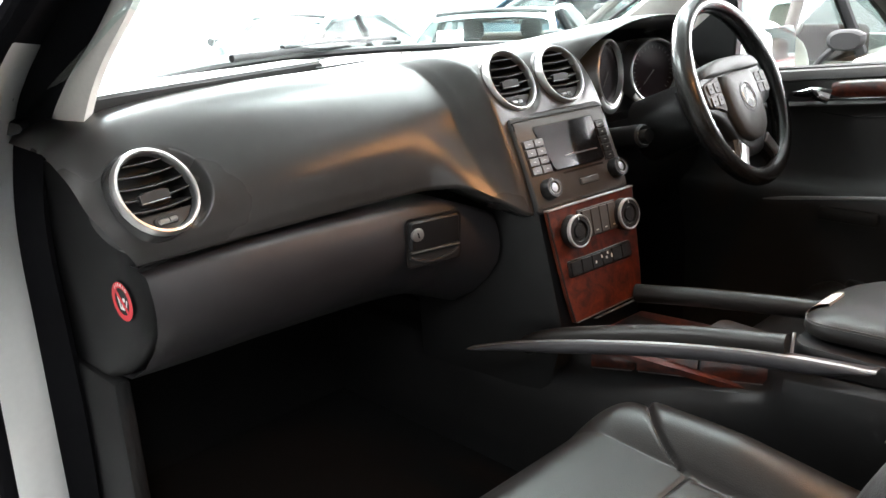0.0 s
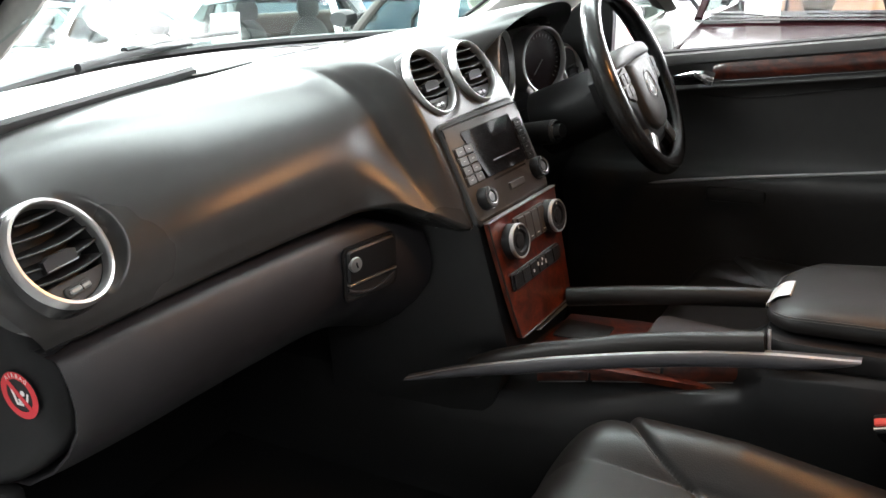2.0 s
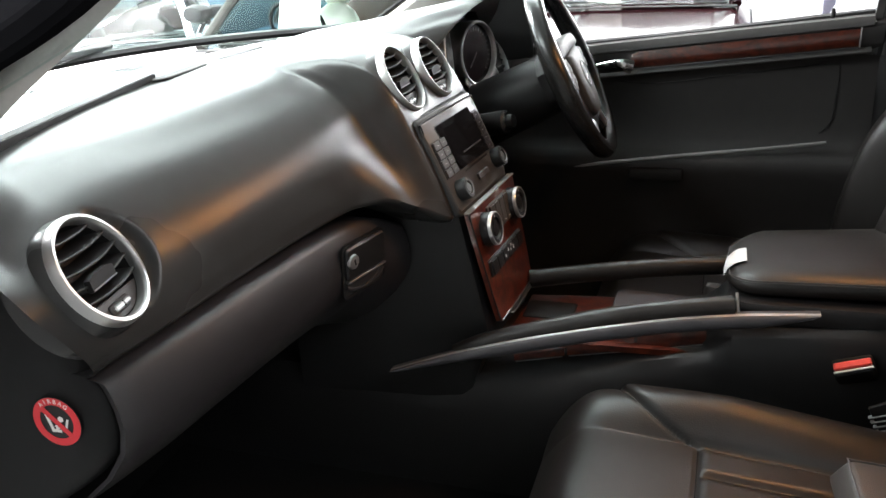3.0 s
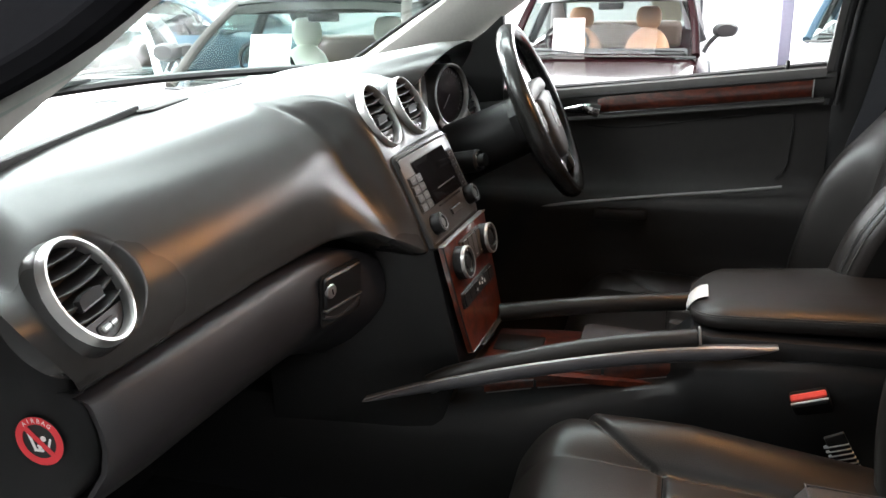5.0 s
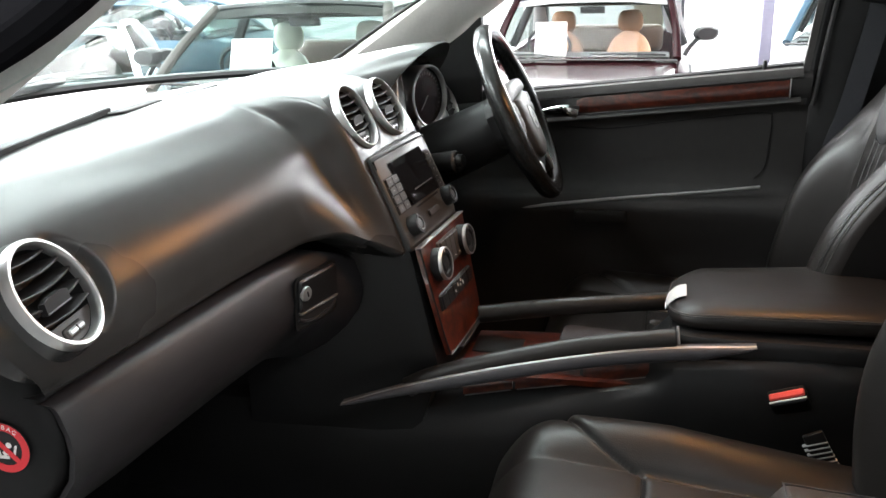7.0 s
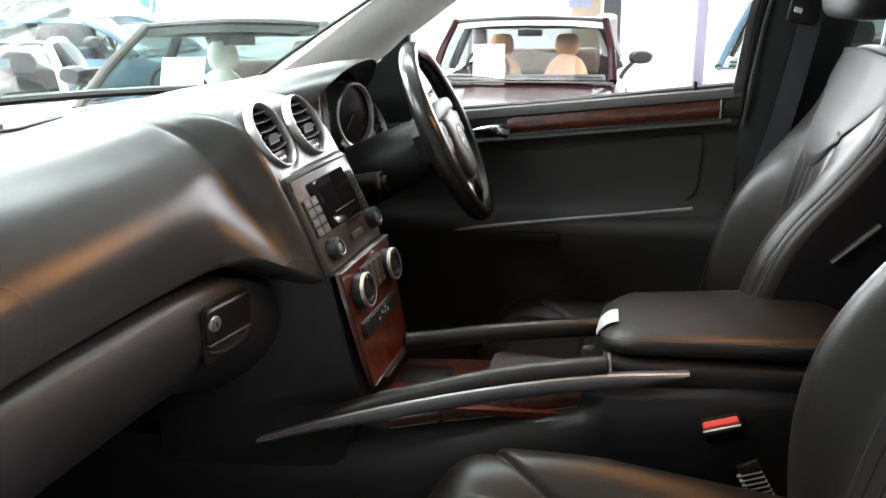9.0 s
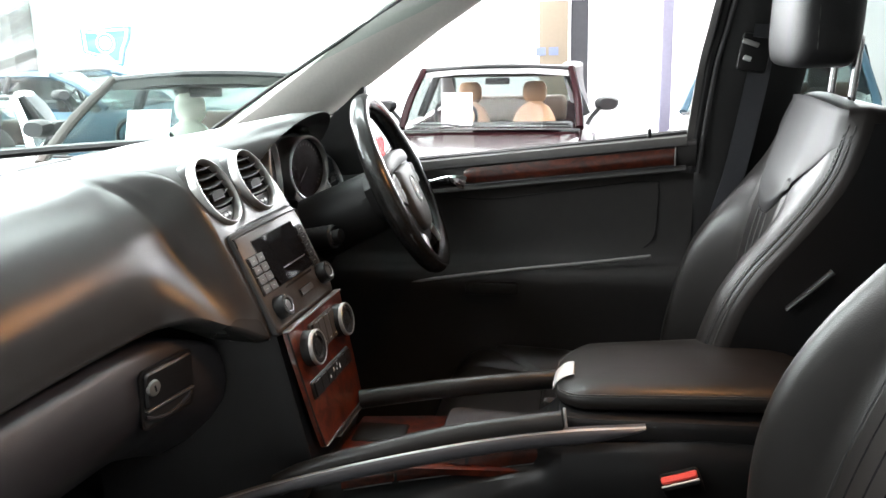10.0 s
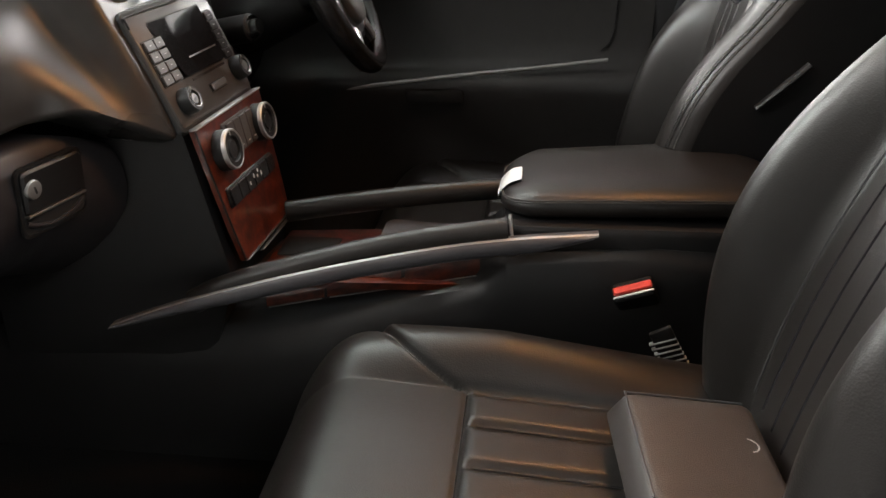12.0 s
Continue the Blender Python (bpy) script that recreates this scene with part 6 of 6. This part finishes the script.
    back.visible_shadow = False
    part("headlining", put(box(1.0, 1.1, 0.02, 0.008, m=pose(1.25, 0, zt - 0.07)), M), SOFT, car)
    part("inner_floor", put(box(2.1, 1.36, 0.04, m=pose(1.24, 0, 0.56)), M), RUBBER, car)
    part("inner_dash", put(box(0.4, 1.36, 0.08, 0.03, m=pose(0.32, 0, 0.895)), M), DARK, car)
    for s in (-1, 1):
        rows = []
        for k in range(9):
            t = k / 8
            rows.append([Vector((1.05 + 0.16 * t + x * (1 - 0.5 * t ** 4), s * 0.31 + y * math.sqrt(1 - 0.93 * t ** 3), 0.62 + 0.435 * t)) for x, y in oval(0.06, 0.225, 20, 2.6)])
        st = part("seat_back", put(loft(rows, closed=True, caps=True), M), seat_mat, car)
        rows = []
        for k in range(9):
            a = -math.pi / 2 + math.pi * k / 8
            rows.append([Vector((1.25 + x * math.cos(a) ** 0.5 if k % 8 else 1.25, s * 0.31 + (y * math.cos(a) ** 0.5 if k % 8 else y * 0.05), 1.140 + 0.105 * math.sin(a))) for x, y in oval(0.05, 0.115, 20, 2.2)])
        part("seat_headrest", put(loft(rows, closed=True, caps=True), M), seat_mat, st)
    part("rear_seat", put(box(0.18, 1.2, 0.26, 0.06, 3, m=pose(2.0, 0, 0.93)), M), BENCH, car)
    part("wheel_rim", put(spin([(0.17, 0), (0.185, 0.012), (0.20, 0), (0.185, -0.012), (0.17, 0)], basis((0.62, 0.36, 0.98), (0.85, 0, 0.5)), 28), M), RUBBER, car)
    part("rear_mirror", put(box(0.03, 0.22, 0.06, 0.015, m=pose(0.78, 0, 1.27)), M), RUBBER, car)
    part("grille", put(box(0.05, 0.7, 0.16, 0.03, m=pose(-1.29, 0, 0.55)), M), CHROME, car)
    part("bonnet_badge", put(spin([(0, 0.012), (0.02, 0.01), (0.025, 0)], basis((-1.15, 0, 0.71), (-0.3, 0, 1)), 16), M), CHROME, car)
    if paper:
        part("price_sheet", put(box(0.004, 0.26, 0.30, m=pose(0.20, paper, 1.07, 0, 28, 4)), M), WHITEPRINT, car, "white sheet of paper behind the windscreen")
    return car


MAROON = mat("maroon_paint", (0.014, 0.004, 0.005), 0.12, var=0.1, scale=10, spec=0.05, rough_var=0.03)
SAGE = mat("pale_green_paint", (0.30, 0.33, 0.30), 0.25, metal=0.4, var=0.05, scale=10, coat=1.0, rough_var=0.03)
BLUE = mat("blue_paint", (0.035, 0.07, 0.10), 0.3, var=0.05, scale=10, spec=0.2, rough_var=0.03)
WHITEP = mat("white_paint", (0.75, 0.76, 0.78), 0.25, var=0.03, scale=10, coat=1.0, rough_var=0.03)
TAN = mat("tan_leather", (0.36, 0.19, 0.10), 0.45, var=0.15, scale=10)
CREAM = mat("cream_leather", (0.72, 0.68, 0.58), 0.45, var=0.1, scale=10)
BENCH = mat("dark_brown_leather", (0.075, 0.045, 0.030), 0.5, var=0.15, scale=10)
SOFT = mat("dark_hood_cloth", (0.05, 0.045, 0.04), 0.8, var=0.15, scale=30)

# the maroon roof's white reflection is put into a pale roof colour
show_car("maroon_car", "dark maroon car with tan leather seats and a price sheet", (5.4, 0.30, GROUND), 0, MAROON, TAN, paper=0.29, size=0.95, zt=1.385, top_half=0.66, screen=CLEAR, roof_mat=mat("roof_glare_paint", (0.55, 0.54, 0.55), 0.3, var=0.05, scale=8, coat=1.0))
show_car("silver_car", "pale silver-green car with cream leather seats", (3.25, 1.95, GROUND), 3, SAGE, CREAM, SOFT, paper=0.15, zt=1.375)
show_car("white_car", "white car with a sheet of paper behind its windscreen", (4.1, 4.15, GROUND), 30, WHITEP, SOFT, paper=0.30, size=0.9)
show_car("white_car", "pale white car at the end of the row of parked cars", (3.6, 6.8, GROUND), 15, WHITEP, SOFT, paper=0.30, size=0.9)
show_car("blue_car", "dark blue car parked across the hall", (8.2, 4.7, GROUND), 90, BLUE, SOFT, paper=0, zt=1.30)
show_car("white_car", "white car with a blue roof beside the post", (6.0, -1.97, GROUND), -14, WHITEP, SOFT, BLUE, paper=0, zt=1.42, mirrors=False)
show_car("red_car", "red car parked at the back of the hall", (3.4, -4.9, GROUND), 75, mat("red_paint", (0.45, 0.02, 0.02), 0.25, var=0.05, scale=10, coat=1.0), SOFT, paper=0)

post = thing("steel_post", (8.2, -1.42, GROUND), "mauve painted steel post in front of the wall", "post", kind="structure")
part("shaft", box(0.12, 0.11, 3.9, 0.01, m=pose(8.2, -1.29, 1.8)), mat("mauve_paint", (0.19, 0.18, 0.24), 0.5, var=0.08, scale=10), post)

# east wall: doorway, beige panel, grey column, and a blue map-shaped badge
wdoor = thing("doorway", (9.98, -0.375, GROUND), "dark open doorway in the white wall", "doorway", kind="structure")
# closed slab on the wall; the corridor's shade is put into its colour
part("opening", box(0.04, 0.215, 2.0, m=pose(9.985, -0.375, GROUND + 1.0)), mat("corridor_shade", (0.03, 0.03, 0.035), 0.7, var=0.2, scale=5), wdoor)
part("frame", box(0.06, 0.03, 2.04, 0.005, m=pose(9.975, -0.250, GROUND + 1.02)), WALLW, wdoor)
part("frame", box(0.06, 0.05, 2.04, 0.005, m=pose(9.975, -0.510, GROUND + 1.02)), WALLW, wdoor)
pan = thing("beige_panel", (9.97, -0.15, GROUND), "beige wall panel with two small notices", "panel", kind="structure")
part("board", box(0.03, 0.36, 2.0, 0.004, m=pose(9.98, -0.050, GROUND + 1.0)), mat("beige_paint", (0.20, 0.160, 0.115), 0.7, var=0.05, scale=6), pan)
for dy in (-0.02, 0.14):
    part("notice", box(0.006, 0.12, 0.10, m=pose(9.96, -0.03 + dy, 1.20)), mat("notice_print", (0.15, 0.18, 0.30), 0.6, var=0.1, scale=20), pan)
col = thing("grey_column", (9.7, 7.05, GROUND), "grey-brown column against the wall", "column", kind="structure")
part("shaft", box(0.5, 0.7, 3.9, 0.01, m=pose(9.7, 7.50, 1.8)), mat("column_render", (0.13, 0.12, 0.115), 0.8, var=0.1, scale=5), col)
sign = thing("wall_badge", (9.95, 5.95, 1.3), "blue map-shaped badge on the white wall", "sign")
SB = basis((9.985, 6.10, 1.42), (-1, 0, 0))
mapline = [(0.8 * x, 0.8 * y) for x, y in ((-0.42, 0.26), (-0.05, 0.22), (0.02, 0.27), (0.44, 0.28), (0.40, 0.10), (0.30, -0.08), (0.24, -0.32), (0.16, -0.30), (0.02, -0.18), (-0.20, -0.16), (-0.40, -0.10))]
NAVY = mat("badge_blue", (0.05, 0.16, 0.45), 0.5, var=0.06, scale=10)
part("map_outline", prism([(x * 1.12, y * 1.12) for x, y in mapline], 0.012, SB), NAVY, sign)
part("map_field", prism(mapline, 0.016, SB), WHITEPRINT, sign)
part("map_inner", prism([(x * 0.88, y * 0.86) for x, y in mapline], 0.020, SB), NAVY, sign)
part("badge_disc", spin([(0, 0.026), (0.14, 0.026), (0.14, 0.02)], SB @ pose(0.0, 0.03, 0), 32), WHITEPRINT, sign)
part("badge_ring", spin([(0.09, 0.027), (0.09, 0.030), (0.12, 0.030), (0.12, 0.027)], SB @ pose(0.0, 0.03, 0), 32), NAVY, sign)
